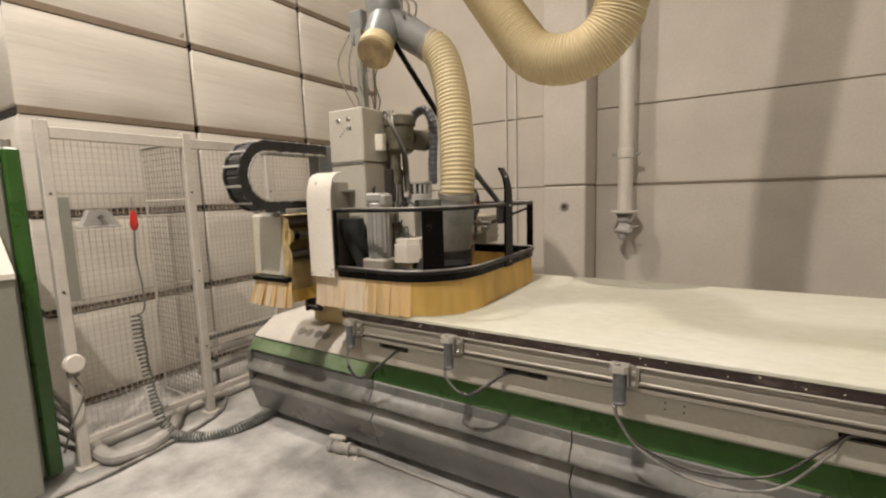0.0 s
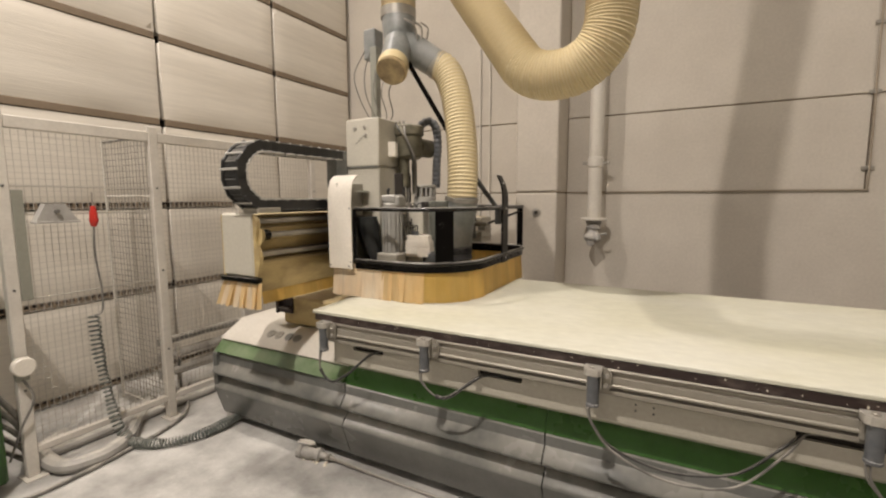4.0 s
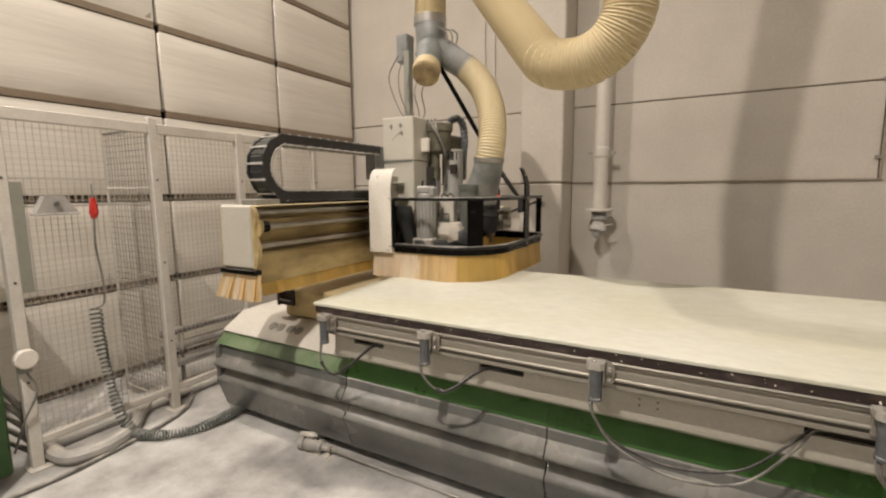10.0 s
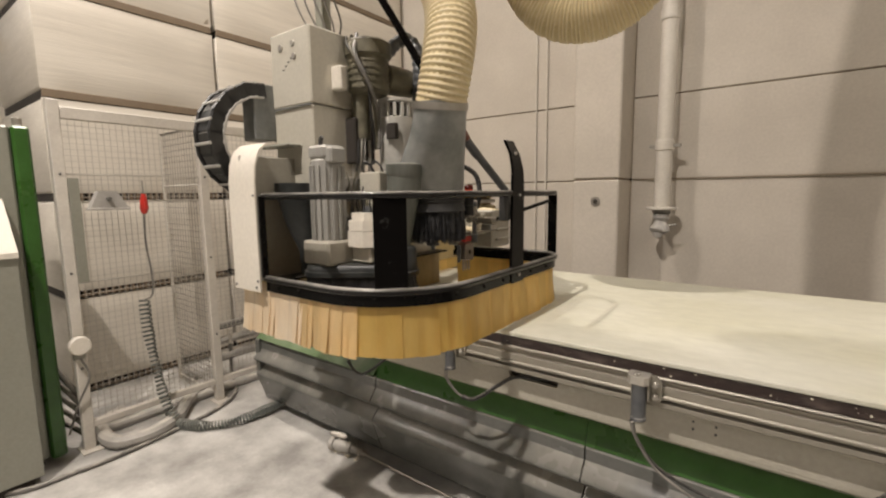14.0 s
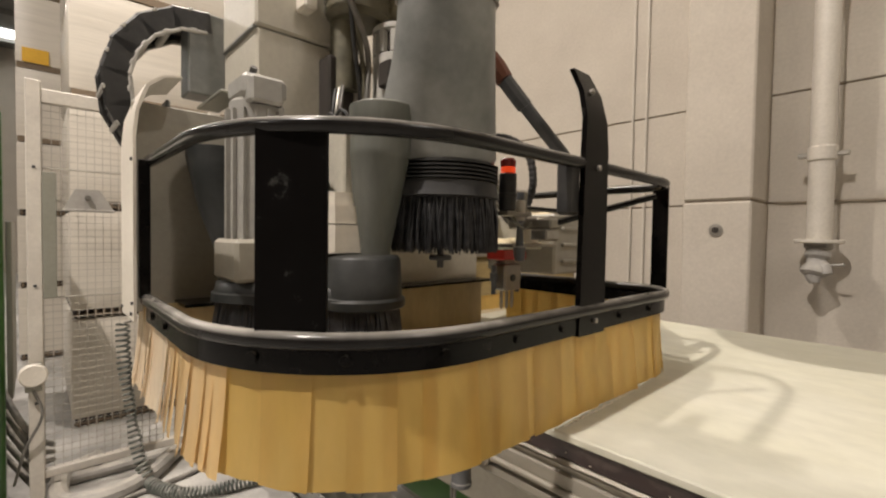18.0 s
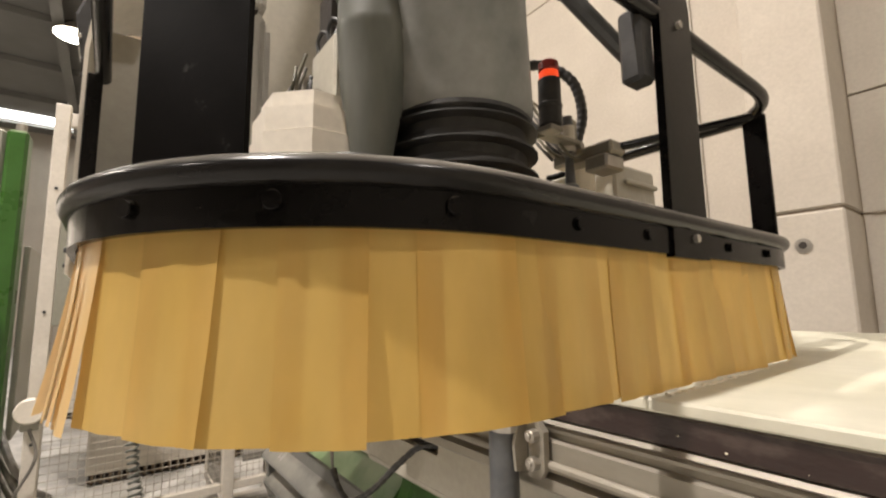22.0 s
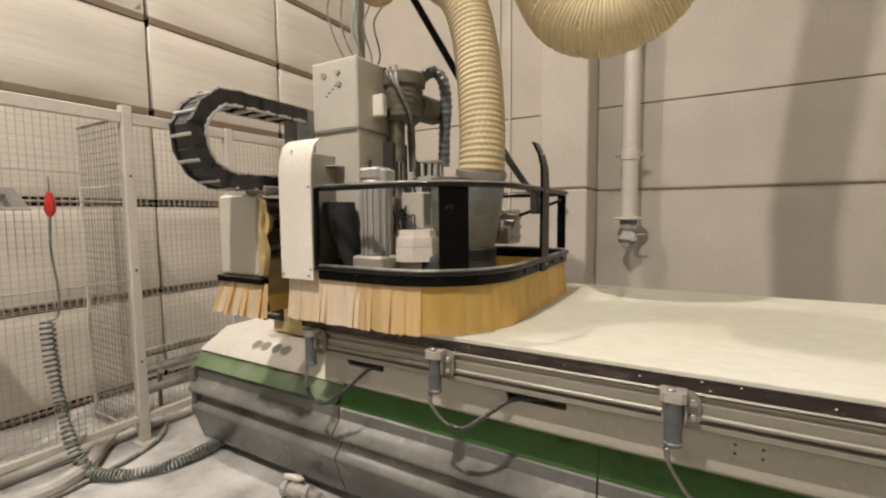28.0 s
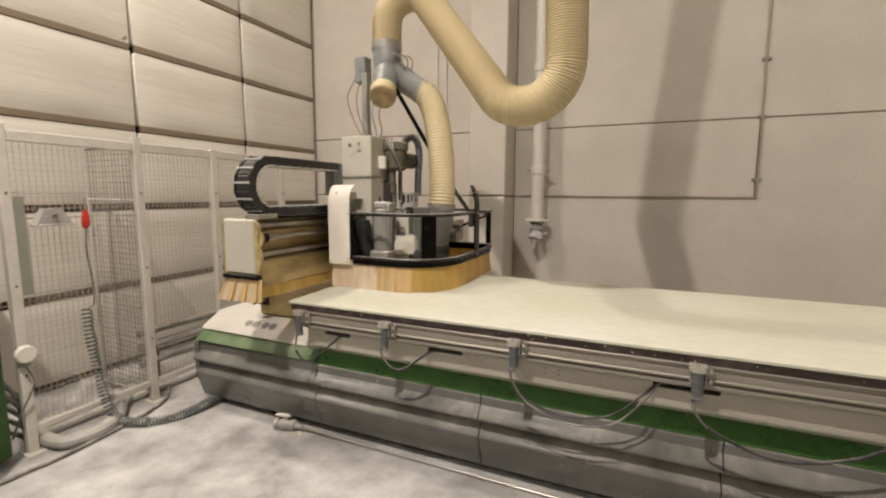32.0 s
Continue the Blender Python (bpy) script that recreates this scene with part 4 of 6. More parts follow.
part("carriage_foot", Shape().box(-0.32, 0.01, 5.95, 6.3, 0.70, 1.108, 0.01), BEIGE, gantry)

# ---- router head ----
head = thing("router_carriage", (0.55, 4.55, 1.11), "router carriage with black guard rails and amber strip curtain", "router carriage")
CX, CY, CR = 0.66, 4.37, 0.34


def loop(grow=0.0, start=0.33):
    """The guard's outline seen from above: straight end, round corner, long side, far corner."""
    pts = [(start, CY - CR - grow), (0.5, CY - CR - grow)]
    for k in range(13):
        a = radians(-90 + 90 * k / 12)
        pts.append((CX + (CR + grow) * math.cos(a), CY + (CR + grow) * math.sin(a)))
    pts += [(1.0 + grow, 4.64), (0.998 + grow, 5.05)]
    for k in range(1, 7):
        a = radians(90 * k / 6)
        pts.append((0.898 + (0.10 + grow) * math.cos(a), 5.06 + (0.15 + grow) * math.sin(a)))
    return pts + [(0.6, 5.21 + grow), (0.35, 5.21 + grow)]


def along(outline, z, step=0.03):
    return even([(x, y, z) for x, y in outline], step)


def ribbon(outline, z0, z1, thick):
    s = Shape()
    n = len(outline)
    verts = []
    for i, (x, y) in enumerate(outline):
        a, b = Vector(outline[max(i - 1, 0)]), Vector(outline[min(i + 1, n - 1)])
        d = (b - a).normalized()
        nx, ny = d.y * thick, -d.x * thick
        verts += [(x, y, z0), (x + nx, y + ny, z0), (x + nx, y + ny, z1), (x, y, z1)]
    faces = []
    for i in range(n - 1):
        for k in range(4):
            faces.append((4 * i + k, 4 * i + (k + 1) % 4, 4 * i + 4 + (k + 1) % 4, 4 * i + 4 + k))
    faces += [(0, 1, 2, 3), tuple(4 * (n - 1) + k for k in range(4))]
    return s.add(verts, faces)


flat = [(p.x, p.y) for p in along(loop(), 0)]
band = part("guard_band", ribbon(flat, 1.116, 1.160, 0.008), BLACK, head, "black painted guard band")
part("lower_rail", Shape().tube(along(loop(0.006), 1.163), 0.0135, 12), RAIL, head, "dusty black tube rail")
part("upper_rail", Shape().tube(along(loop(0.0), 1.466), 0.0125, 12), RAIL, head, "dusty black tube rail")
for x in (0.40, 0.52):
    part("bolt", Shape().cyl((x, CY - CR - 0.006, 1.137), (x, CY - CR - 0.0125, 1.137), 0.0085, 12), BLACK, band)
for a in (-59, -36.5, -12):
    u, w = math.cos(radians(a)), math.sin(radians(a))
    part("bolt", Shape().cyl((CX + (CR + 0.006) * u, CY + (CR + 0.006) * w, 1.137), (CX + (CR + 0.0125) * u, CY + (CR + 0.0125) * w, 1.137), 0.0085, 12), BLACK, band)
for y in (4.46, 4.60, 4.84, 5.0):
    part("bolt", Shape().cyl((1.005, y, 1.137), (1.0125, y, 1.137), 0.0075, 12), BLACK, band)
pa, pb = Vector((0.862, 4.094, 0)), Vector((0.925, 4.155, 0))
pa, pb = pa - 0.028 * (pb - pa).normalized(), pb - 0.012 * (pb - pa).normalized()
pd, pn = (pb - pa).normalized(), Vector((0.731, -0.682, 0))
quad = [(pa + pn * o + Vector((0, 0, z))) if q == 0 else (pb + pn * o + Vector((0, 0, z))) for o in (-0.004, 0.004) for q, z in ((0, 1.17), (1, 1.17), (1, 1.468), (0, 1.468))]
part("black_panel", Shape().add(quad, [(0, 1, 2, 3), (4, 5, 6, 7), (0, 1, 5, 4), (1, 2, 6, 5), (2, 3, 7, 6), (3, 0, 4, 7)]), PANEL, head, "flat black upright panel with dust smears")
arm = [(1.012, 1.112), (1.012, 1.50), (1.008, 1.56), (0.992, 1.62), (0.962, 1.675)]
arm_rows = []
for i, (x, z) in enumerate(arm):
    ya = 4.655 + 0.010 * i
    arm_rows += [(x, ya, z), (x, 4.757, z), (x - 0.012, 4.757, z), (x - 0.012, ya, z)]
arm_faces = [(4 * i + k, 4 * i + (k + 1) % 4, 4 * i + 4 + (k + 1) % 4, 4 * i + 4 + k) for i in range(len(arm) - 1) for k in range(4)]
arm_shape = Shape().add(arm_rows, arm_faces + [(0, 1, 2, 3), tuple(4 * len(arm) - 4 + k for k in range(4))])
guard_arm = part("guard_arm", arm_shape, BLACK, head, "curved black upright arm")
part("pad", Shape().box(0.965, 0.999, 4.63, 4.67, 1.36, 1.47, 0.006), RUBBER, guard_arm)
for z in (1.14, 1.46, 1.62):
    part("bolt", Shape().cyl((1.008 if z < 1.6 else 0.985, 4.715, z), (1.018 if z < 1.6 else 0.998, 4.715, z + (0.0 if z < 1.6 else 0.004)), 0.006, 8), STEEL, guard_arm)
part("upright", Shape().box(0.92, 0.965, 5.205, 5.215, 1.168, 1.468, 0.002), BLACK, head)
part("upright", Shape().box(0.325, 0.338, 4.008, 4.03, 1.168, 1.468, 0.002), BLACK, head)
# pale side shield
shield_line = [(0.0, 1.115), (0.0, 1.52), (0.006, 1.58), (0.025, 1.635), (0.055, 1.66), (0.09, 1.668)]
shield = Shape().prism([(4.0 + y, z) for y, z in shield_line] + [(4.006 + y, z - 0.004) for y, z in shield_line[::-1]], "x", 0.148, 0.323)
side_shield = part("side_shield", shield, WHITE, head, "pale curved sheet-metal side shield", smooth=50)
for x, z in ((0.16, 1.13), (0.30, 1.13), (0.312, 1.155), (0.312, 1.47)):
    part("screw", Shape().cyl((x, 4.001, z), (x, 3.996, z), 0.004, 8), INK, side_shield)
part("inner_wall", Shape().box(0.15, 0.20, 4.085, 4.095, 1.12, 1.64, 0.003), PLASTIC, head)
part("inner_side", Shape().box(0.206, 0.214, 4.012, 4.42, 1.12, 1.62, 0.003), BEIGE, head)
part("base_plate", Shape().prism([(0.10, 4.1), (0.32, 4.1), (0.32, 4.5), (0.30, 5.2), (0.10, 5.2)], "z", 1.135, 1.143), BLACK, head)
part("rear_box", Shape().box(0.45, 0.72, 5.0, 5.18, 1.20, 1.385, 0.006), BEIGE, head, "beige fitting box with ledges")
part("dust_shelf", Shape().box(0.40, 0.73, 4.79, 4.998, 1.285, 1.2945, 0.003), ALU, head)
part("inner_panel", Shape().box(0.222, 0.242, 4.44, 5.17, 1.142, 1.33, 0.004), COLUMN, head, "beige inner panel behind the brushes")
pile = Shape()
grid = [(0.41 + 0.0175 * i, 4.795 + 0.01 * j, 1.2935 + max(0.0, 0.02 * (1 - ((i - 9) / 9) ** 2) * (1 - ((j - 10) / 10) ** 2)) * (0.75 + 0.9 * noise.noise((0.5 * i, 0.5 * j, 2.0)))) for i in range(19) for j in range(21)]
pile.add(grid, [(21 * i + j, 21 * i + j + 1, 21 * i + j + 22, 21 * i + j + 21) for i in range(18) for j in range(20)])
crust = [(0.455 + 0.0145 * i, 5.005 + 0.0085 * j, 1.3845 + max(0.0, 0.010 * (1 - ((i - 9) / 9) ** 2) * (1 - ((j - 10) / 10) ** 2)) * (0.75 + 0.9 * noise.noise((0.6 * i, 0.6 * j, 5.0)))) for i in range(19) for j in range(21)]
pile.add(crust, [(21 * i + j, 21 * i + j + 1, 21 * i + j + 22, 21 * i + j + 21) for i in range(18) for j in range(20)])
part("dust_layer", pile, SHAVINGS, head, "heap of pale wood dust", smooth=0)
for z in (1.235, 1.285, 1.335):
    part("ledge", Shape().box(0.722, 0.734, 5.03, 5.17, z, z + 0.012, 0.003), BEIGE, head)
part("carriage", Shape().box(0.085, 0.20, 4.15, 4.62, 1.16, 1.62, 0.01), CABINET, head)
# strip curtain
flat_wide = along(loop(-0.005, 0.15), 0, 0.008)
total = len(flat_wide)


def strip(line, i, wide, sway, low, top, mat, seed, parent, curl=1.0):
    """One hanging plastic strip between two points of a line, curling slightly at its foot."""
    rng = random.Random(seed)
    a, b, mid = line[i], line[min(i + wide, len(line) - 1)], line[min(i + wide // 2, len(line) - 1)]
    d = (b - a).normalized()
    n = Vector((d.y, -d.x, 0))
    out = 0.0016 * (seed % 2)
    low += rng.uniform(-0.002, 0.004)
    bend, twist = sway + curl * rng.uniform(-0.003, 0.004), curl * rng.uniform(-0.003, 0.005)
    verts, rows = [], 5
    for j in range(rows + 1):
        f = j / rows
        for q, p in ((0, a), (0.25, a.lerp(mid, 0.5)), (0.5, mid), (0.75, mid.lerp(b, 0.5)), (1, b)):
            o = out + bend * f ** 1.6 + twist * f * (q - 0.5) * 2 + 0.0012 * curl * math.sin(9 * q + seed) * f
            verts.append((p.x + n.x * o, p.y + n.y * o, top + (low - top) * f))
    faces = [(5 * j + q, 5 * j + q + 1, 5 * j + q + 6, 5 * j + q + 5) for j in range(rows) for q in range(4)]
    return part("strip", Shape().add(verts, faces), mat, parent, smooth=60)


i, k = 0, 0
while i < total - 8:
    p = flat_wide[i]
    end = p.y < 4.06 and p.x < 0.74
    wide = 5 + k % 2 if end else 9 + (7 * k) % 5
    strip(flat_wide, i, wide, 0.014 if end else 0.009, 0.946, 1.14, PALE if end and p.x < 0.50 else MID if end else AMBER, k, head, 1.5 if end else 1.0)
    i, k = i + wide - (2 if end else 3), k + 1
fringe_path = [p for p in along(loop(0.011), 0.942, 0.006) if p.y > 4.60 and p.x > 0.6]
rng = random.Random(17)
fringe = Shape().tube([(p.x + rng.uniform(-0.003, 0.004), p.y + rng.uniform(-0.003, 0.003), 0.942 + rng.uniform(0, 0.0015)) for p in fringe_path], [rng.uniform(0.001, 0.003) for p in fringe_path], 6)
part("dust_fringe", fringe, FLAKE, head, "line of pale dust caught along the strip ends", smooth=0)
inner_line = [Vector((0.25, 5.19 - 0.008 * k, 0)) for k in range(146)]
for i in range(0, 138, 9):
    strip(inner_line, i, 11, 0.004, 0.944, 1.14, INNER, 100 + i // 9, head)
part("guide_plate", Shape().box(0.262, 0.268, 4.365, 4.415, 0.962, 1.20, 0.001), ALU, head, "pale steel plate hanging behind the brushes")
part("strip_backing", ribbon([(p.x, p.y) for p in along(loop(-0.016, 0.33), 0)], 1.118, 1.15, 0.003), BLACK, head)

# spindle column, which slides up and down on the head
column = part("spindle_column", Shape().box(0.092, 0.345, 4.252, 4.50, 1.27, 1.826, 0.006),
              COLUMN, head, "beige spindle housing column", at=(0.2, 4.4, 1.3))
part("upper_cover", Shape().box(0.090, 0.348, 4.249, 4.502, 1.83, 2.125, 0.006), COLUMN, column)
for x, z, r in ((0.165, 2.065, 0.014), (0.245, 2.07, 0.012), (0.25, 2.02, 0.013)):
    part("knob", Shape().cyl((x, 4.252, z), (x, 4.243, z), r, 12), STEEL, column)
for k in range(4):
    part("mark", Shape().box(0.17 + 0.018 * k, 0.182 + 0.018 * k, 4.2475, 4.2495, 1.975 + 0.013 * k, 1.98 + 0.013 * k, 0.0005), INK, column)
part("seam_lip", Shape().box(0.10, 0.345, 4.243, 4.252, 1.822, 1.828, 0.001), PLASTIC, column)
part("bracket_lip", Shape().box(0.05, 0.27, 4.19, 4.25, 1.665, 1.675, 0.003), CABINET, column)
part("chain_bracket", Shape().box(0.0, 0.09, 4.16, 4.28, 1.70, 1.93, 0.004), PLASTIC, column, "grey bracket that holds the cable chain")
# finned motor
mx, my = 0.47, 4.21
motor = part("motor", Shape().cyl((mx, my, 1.24), (mx, my, 1.60), 0.057, 24).box(mx - 0.052, mx + 0.052, my - 0.048, my + 0.048, 1.60, 1.65, 0.010), MOTOR, column, "finned grey electric motor")
for k in range(16):
    a = math.tau * k / 16
    c, s = math.cos(a), math.sin(a)
    part("fin", Shape().prism([(mx + 0.052 * c - 0.0025 * s, my + 0.052 * s + 0.0025 * c), (mx + 0.066 * c - 0.002 * s, my + 0.066 * s + 0.002 * c), (mx + 0.066 * c + 0.002 * s, my + 0.066 * s - 0.002 * c), (mx + 0.052 * c + 0.0025 * s, my + 0.052 * s - 0.0025 * c)], "z", 1.30, 1.575), MOTOR, motor)
part("dot_row", Shape().box(mx - 0.0605, mx + 0.0605, my - 0.030, my + 0.030, 1.585, 1.592, 0.001), DARK, motor)
part("motor_foot", Shape().box(mx - 0.075, mx + 0.075, my - 0.07, my + 0.07, 1.21, 1.30, 0.008), BEIGE, motor, "beige motor flange")
part("terminal_box", Shape().box(mx + 0.03, mx + 0.075, my - 0.04, my + 0.03, 1.585, 1.64, 0.006), MOTOR, motor)
part("eye_bolt", Shape().tube([(mx - 0.03, my, 1.648), (mx - 0.03, my, 1.675), (mx - 0.02, my, 1.685)], 0.008, 8), RUBBER, motor)
# octagonal white housing
ox, oy = 0.59, 4.325
octo = lambda r, q=0.414: [(ox + r * u, oy + r * w) for u, w in ((1, -q), (1, q), (q, 1), (-q, 1), (-1, q), (-1, -q), (-q, -1), (q, -1))]
housing = part("gear_housing", Shape().prism(octo(0.092), "z", 1.335, 1.372), WHITE, column, "white angular gear housing")
part("lower_half", Shape().prism(octo(0.095), "z", 1.275, 1.333), WHITE, housing)
part("top_cap", Shape().prism(octo(0.080), "z", 1.372, 1.400), WHITE, housing)
part("beige_base", Shape().box(ox - 0.12, ox + 0.05, oy - 0.07, oy + 0.06, 1.214, 1.274, 0.006), COLUMN, housing)
for k in range(2):
    part("lead", Shape().tube(smooth_path([(0.51 + 0.05 * k, 4.36, 1.554), (0.505 + 0.05 * k, 4.357, 1.58), (0.52 + 0.05 * k, 4.36, 1.597), (0.54 + 0.05 * k, 4.37, 1.58), (0.545 + 0.045 * k, 4.385, 1.554)], 8), 0.004, 8), RUBBER, column)
for k in range(4):
    bx, by = ox - 0.068 + 0.020 * k, oy + 0.008 - 0.006 * k
    part("plug", Shape().cyl((bx, by, 1.40), (bx, by, 1.425), 0.0075, 10), BARREL, housing)
    part("loop_lead", Shape().tube(smooth_path([(bx, by, 1.42), (bx - 0.004, by + 0.004, 1.46), (bx - 0.022 - 0.006 * k, by + 0.008, 1.482 - 0.012 * k), (bx - 0.038, by + 0.006, 1.44), (bx - 0.034, by + 0.010, 1.40)], 8), 0.0035, 6), (RUBBER, CABLE, OLIVE, RUBBER)[k], housing)
part("drive_box", Shape().box(0.49, 0.60, 4.352, 4.42, 1.402, 1.556, 0.005), COLUMN, column, "pale electrical drive box")
rng = random.Random(31)
for k in range(7):
    x0, z0 = 0.40 + 0.022 * k, 1.30 + 0.03 * (k % 3)
    part("wire", Shape().tube(smooth_path([(x0, 4.335, z0), (x0 + rng.uniform(-0.02, 0.02), 4.315, z0 + 0.07), (x0 + rng.uniform(-0.03, 0.03), 4.325, z0 + 0.14), (x0 + rng.uniform(-0.02, 0.04), 4.34, z0 + 0.20)], 6), 0.0035, 6), (RUBBER, CABLE, OLIVE)[k % 3], column)
part("air_block", Shape().box(0.34, 0.46, 4.34, 4.46, 1.44, 1.54, 0.006), STEEL, column)
for k in range(6):
    part("air_line", Shape().tube(smooth_path([(0.36 + 0.02 * k, 4.34, 1.50), (0.40 + 0.015 * k, 4.28, 1.46 - 0.02 * (k % 3)), (0.44 + 0.012 * k, 4.30, 1.36), (0.48, 4.34 + 0.01 * k, 1.27)], 6), 0.0045, 6), (CABLE, RUBBER, STEEL)[k % 3], column)
olive = part("feed_motor", Shape().tube([(0.41, 4.50, 1.885), (0.41, 4.50, 1.90), (0.41, 4.50, 2.03), (0.41, 4.50, 2.04), (0.41, 4.50, 2.09), (0.41, 4.50, 2.10)], [0.07, 0.085, 0.085, 0.098, 0.098, 0.085], 20)
             .cyl((0.42, 4.57, 1.97), (0.43, 4.74, 1.97), 0.062, 16).cyl((0.385, 4.475, 1.70), (0.385, 4.475, 1.89), 0.038, 14).cyl((0.40, 4.57, 1.90), (0.40, 4.60, 1.93), 0.03, 12), OLIVE, column, "dusty olive feed motor")
part("end_bell", Shape().cyl((0.43, 4.74, 1.97), (0.43, 4.78, 1.97), 0.05, 16), OLIVE, olive)
for k in range(5):
    part("strap", Shape().tube([(0.41, 4.50, 1.905 + 0.026 * k), (0.41, 4.50, 1.914 + 0.026 * k)], [0.0885, 0.0885], 20, False), OLIVE, olive)
# Solid near-black block in place of the shaded cavity beside the column.
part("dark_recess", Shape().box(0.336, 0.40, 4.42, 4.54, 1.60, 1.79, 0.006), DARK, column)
for k in range(3):
    part("harness", Shape().tube(smooth_path([(0.35 + 0.03 * k, 4.44, 2.12), (0.40 + 0.03 * k, 4.40 - 0.01 * k, 2.06 - 0.02 * k), (0.47 + 0.012 * k, 4.43, 1.95 - 0.03 * k), (0.46, 4.46 + 0.02 * k, 1.80), (0.44 + 0.01 * k, 4.50, 1.66)], 8), 0.006 + 0.001 * (k % 3), 8), (RUBBER, OLIVE, CABLE)[k % 3], column)
part("label_plate", Shape().box(0.338, 0.40, 4.352, 4.39, 1.89, 1.985, 0.006), WHITE, olive)
for k in range(3):
    part("guide_rod", Shape().cyl((0.365 + 0.018 * k, 4.44 + 0.03 * k, 1.42), (0.365 + 0.018 * k, 4.44 + 0.03 * k, 1.76), 0.008, 10), STEEL, column)
arch = smooth_path([(0.40, 4.63, 2.09), (0.42, 4.67, 2.14), (0.455, 4.705, 2.155), (0.49, 4.72, 2.11), (0.505, 4.722, 2.0), (0.495, 4.722, 1.86), (0.49, 4.722, 1.70)], 12)
arch = even(arch, 0.008)
part("cable_conduit", Shape().tube(arch, [0.030 if (i // 2) % 2 else 0.026 for i in range(len(arch))], 14), BARREL, column, "ribbed dark grey cable conduit")
sx, sy = 0.468, 4.602
spindle = part("spindle_motor", Shape().tube([(sx, sy, 1.44), (sx, sy, 1.455), (sx, sy, 1.795), (sx, sy, 1.80)], [0.070, 0.076, 0.076, 0.070], 28), SPINDLE, head, "pale grey spindle motor with vent slots", at=(sx, sy, 1.44))
part("vent_core", Shape().cyl((sx, sy, 1.80), (sx, sy, 1.858), 0.062, 24), DARK, spindle)
for k in range(14):
    a = math.tau * k / 14
    c, w = math.cos(a), math.sin(a)
    part("vent_rib", Shape().prism([(sx + 0.060 * c - 0.007 * w, sy + 0.060 * w + 0.007 * c), (sx + 0.076 * c - 0.007 * w, sy + 0.076 * w + 0.007 * c), (sx + 0.076 * c + 0.007 * w, sy + 0.076 * w - 0.007 * c), (sx + 0.060 * c + 0.007 * w, sy + 0.060 * w - 0.007 * c)], "z", 1.801, 1.857), SPINDLE, spindle)
part("top_ring", Shape().tube([(sx, sy, 1.858), (sx, sy, 1.862), (sx, sy, 1.874), (sx, sy, 1.878)], [0.070, 0.077, 0.077, 0.066], 28), SPINDLE, spindle)
part("cover_plate", Shape().box(sx + 0.02, sx + 0.07, sy - 0.088, sy - 0.060, 1.70, 1.765, 0.004), DARK, spindle)
for k in range(3):
    part("rear_line", Shape().tube(smooth_path([(0.40 + 0.02 * k, 4.44, 1.70), (0.41 + 0.02 * k, 4.425, 1.62), (0.39 + 0.02 * k, 4.43, 1.54), (0.40 + 0.015 * k, 4.45, 1.45)], 6), 0.005, 6), (RUBBER, STEEL, CABLE)[k], column)
stand = part("hose_stand", Shape().box(0.15, 0.20, 4.44, 4.49, 2.126, 2.62, 0.004), CABINET, column, "grey square stand that carries the hose branch")
part("switch_box", Shape().box(0.02, 0.12, 4.54, 4.64, 2.58, 2.78, 0.008), PLASTIC, stand)
for k in range(5):
    part("lead", Shape().tube(smooth_path([(0.10 + 0.05 * k, 4.45, 2.60), (0.05 + 0.07 * k, 4.40 + 0.02 * k, 2.45), (0.10 + 0.06 * k, 4.38, 2.30), (0.14 + 0.05 * k, 4.42, 2.18), (0.18 + 0.03 * k, 4.44, 2.12)], 6), 0.004, 6), CABLE, stand)
# Y branch
ytop, yfork = Vector((0.36, 4.47, 2.80)), Vector((0.38, 4.45, 2.60))
branch = part("hose_branch", Shape().tube([ytop, ytop.lerp(yfork, 0.5), yfork, yfork + Vector((0.0, 0.0, -0.08))], [0.108, 0.105, 0.10, 0.085], 22)
              .tube([yfork + Vector((0, 0, 0.02)), (0.41, 4.36, 2.50), (0.44, 4.28, 2.41)], [0.095, 0.09, 0.082], 20)
              .tube([yfork + Vector((0, 0, 0.02)), (0.49, 4.51, 2.55), (0.61, 4.56, 2.463)], [0.095, 0.092, 0.086], 20), PLASTIC, column, "grey plastic Y branch", smooth=50)
part("cap_sleeve", Shape().tube([(0.425, 4.32, 2.455), (0.432, 4.30, 2.43), (0.449, 4.257, 2.387)], [0.088, 0.095, 0.093], 26), CREAM, branch, "cream hose stub under the cap")
part("blank_cap", Shape().tube([(0.444, 4.268, 2.399), (0.452, 4.250, 2.380), (0.453, 4.247, 2.377)], [0.088, 0.088, 0.080], 26), CAPDIRT, branch, "dusty tan blanking cap")
part("hose_clip", Shape().tube([ytop + Vector((0, 0, 0.02)), ytop + Vector((0, 0, -0.035))], [0.113, 0.113], 24), STEEL, branch)
part("fork_clip", Shape().tube([(0.585, 4.548, 2.485), (0.615, 4.562, 2.458)], [0.092, 0.092], 22), STEEL, branch)
for k in range(3):
    part("latch", Shape().tube(smooth_path([(0.46 + 0.03 * k, 4.38 + 0.05 * k, 2.72), (0.52 + 0.02 * k, 4.40 + 0.05 * k, 2.68), (0.53, 4.42 + 0.05 * k, 2.60)], 5), 0.006, 6), STEEL, branch)
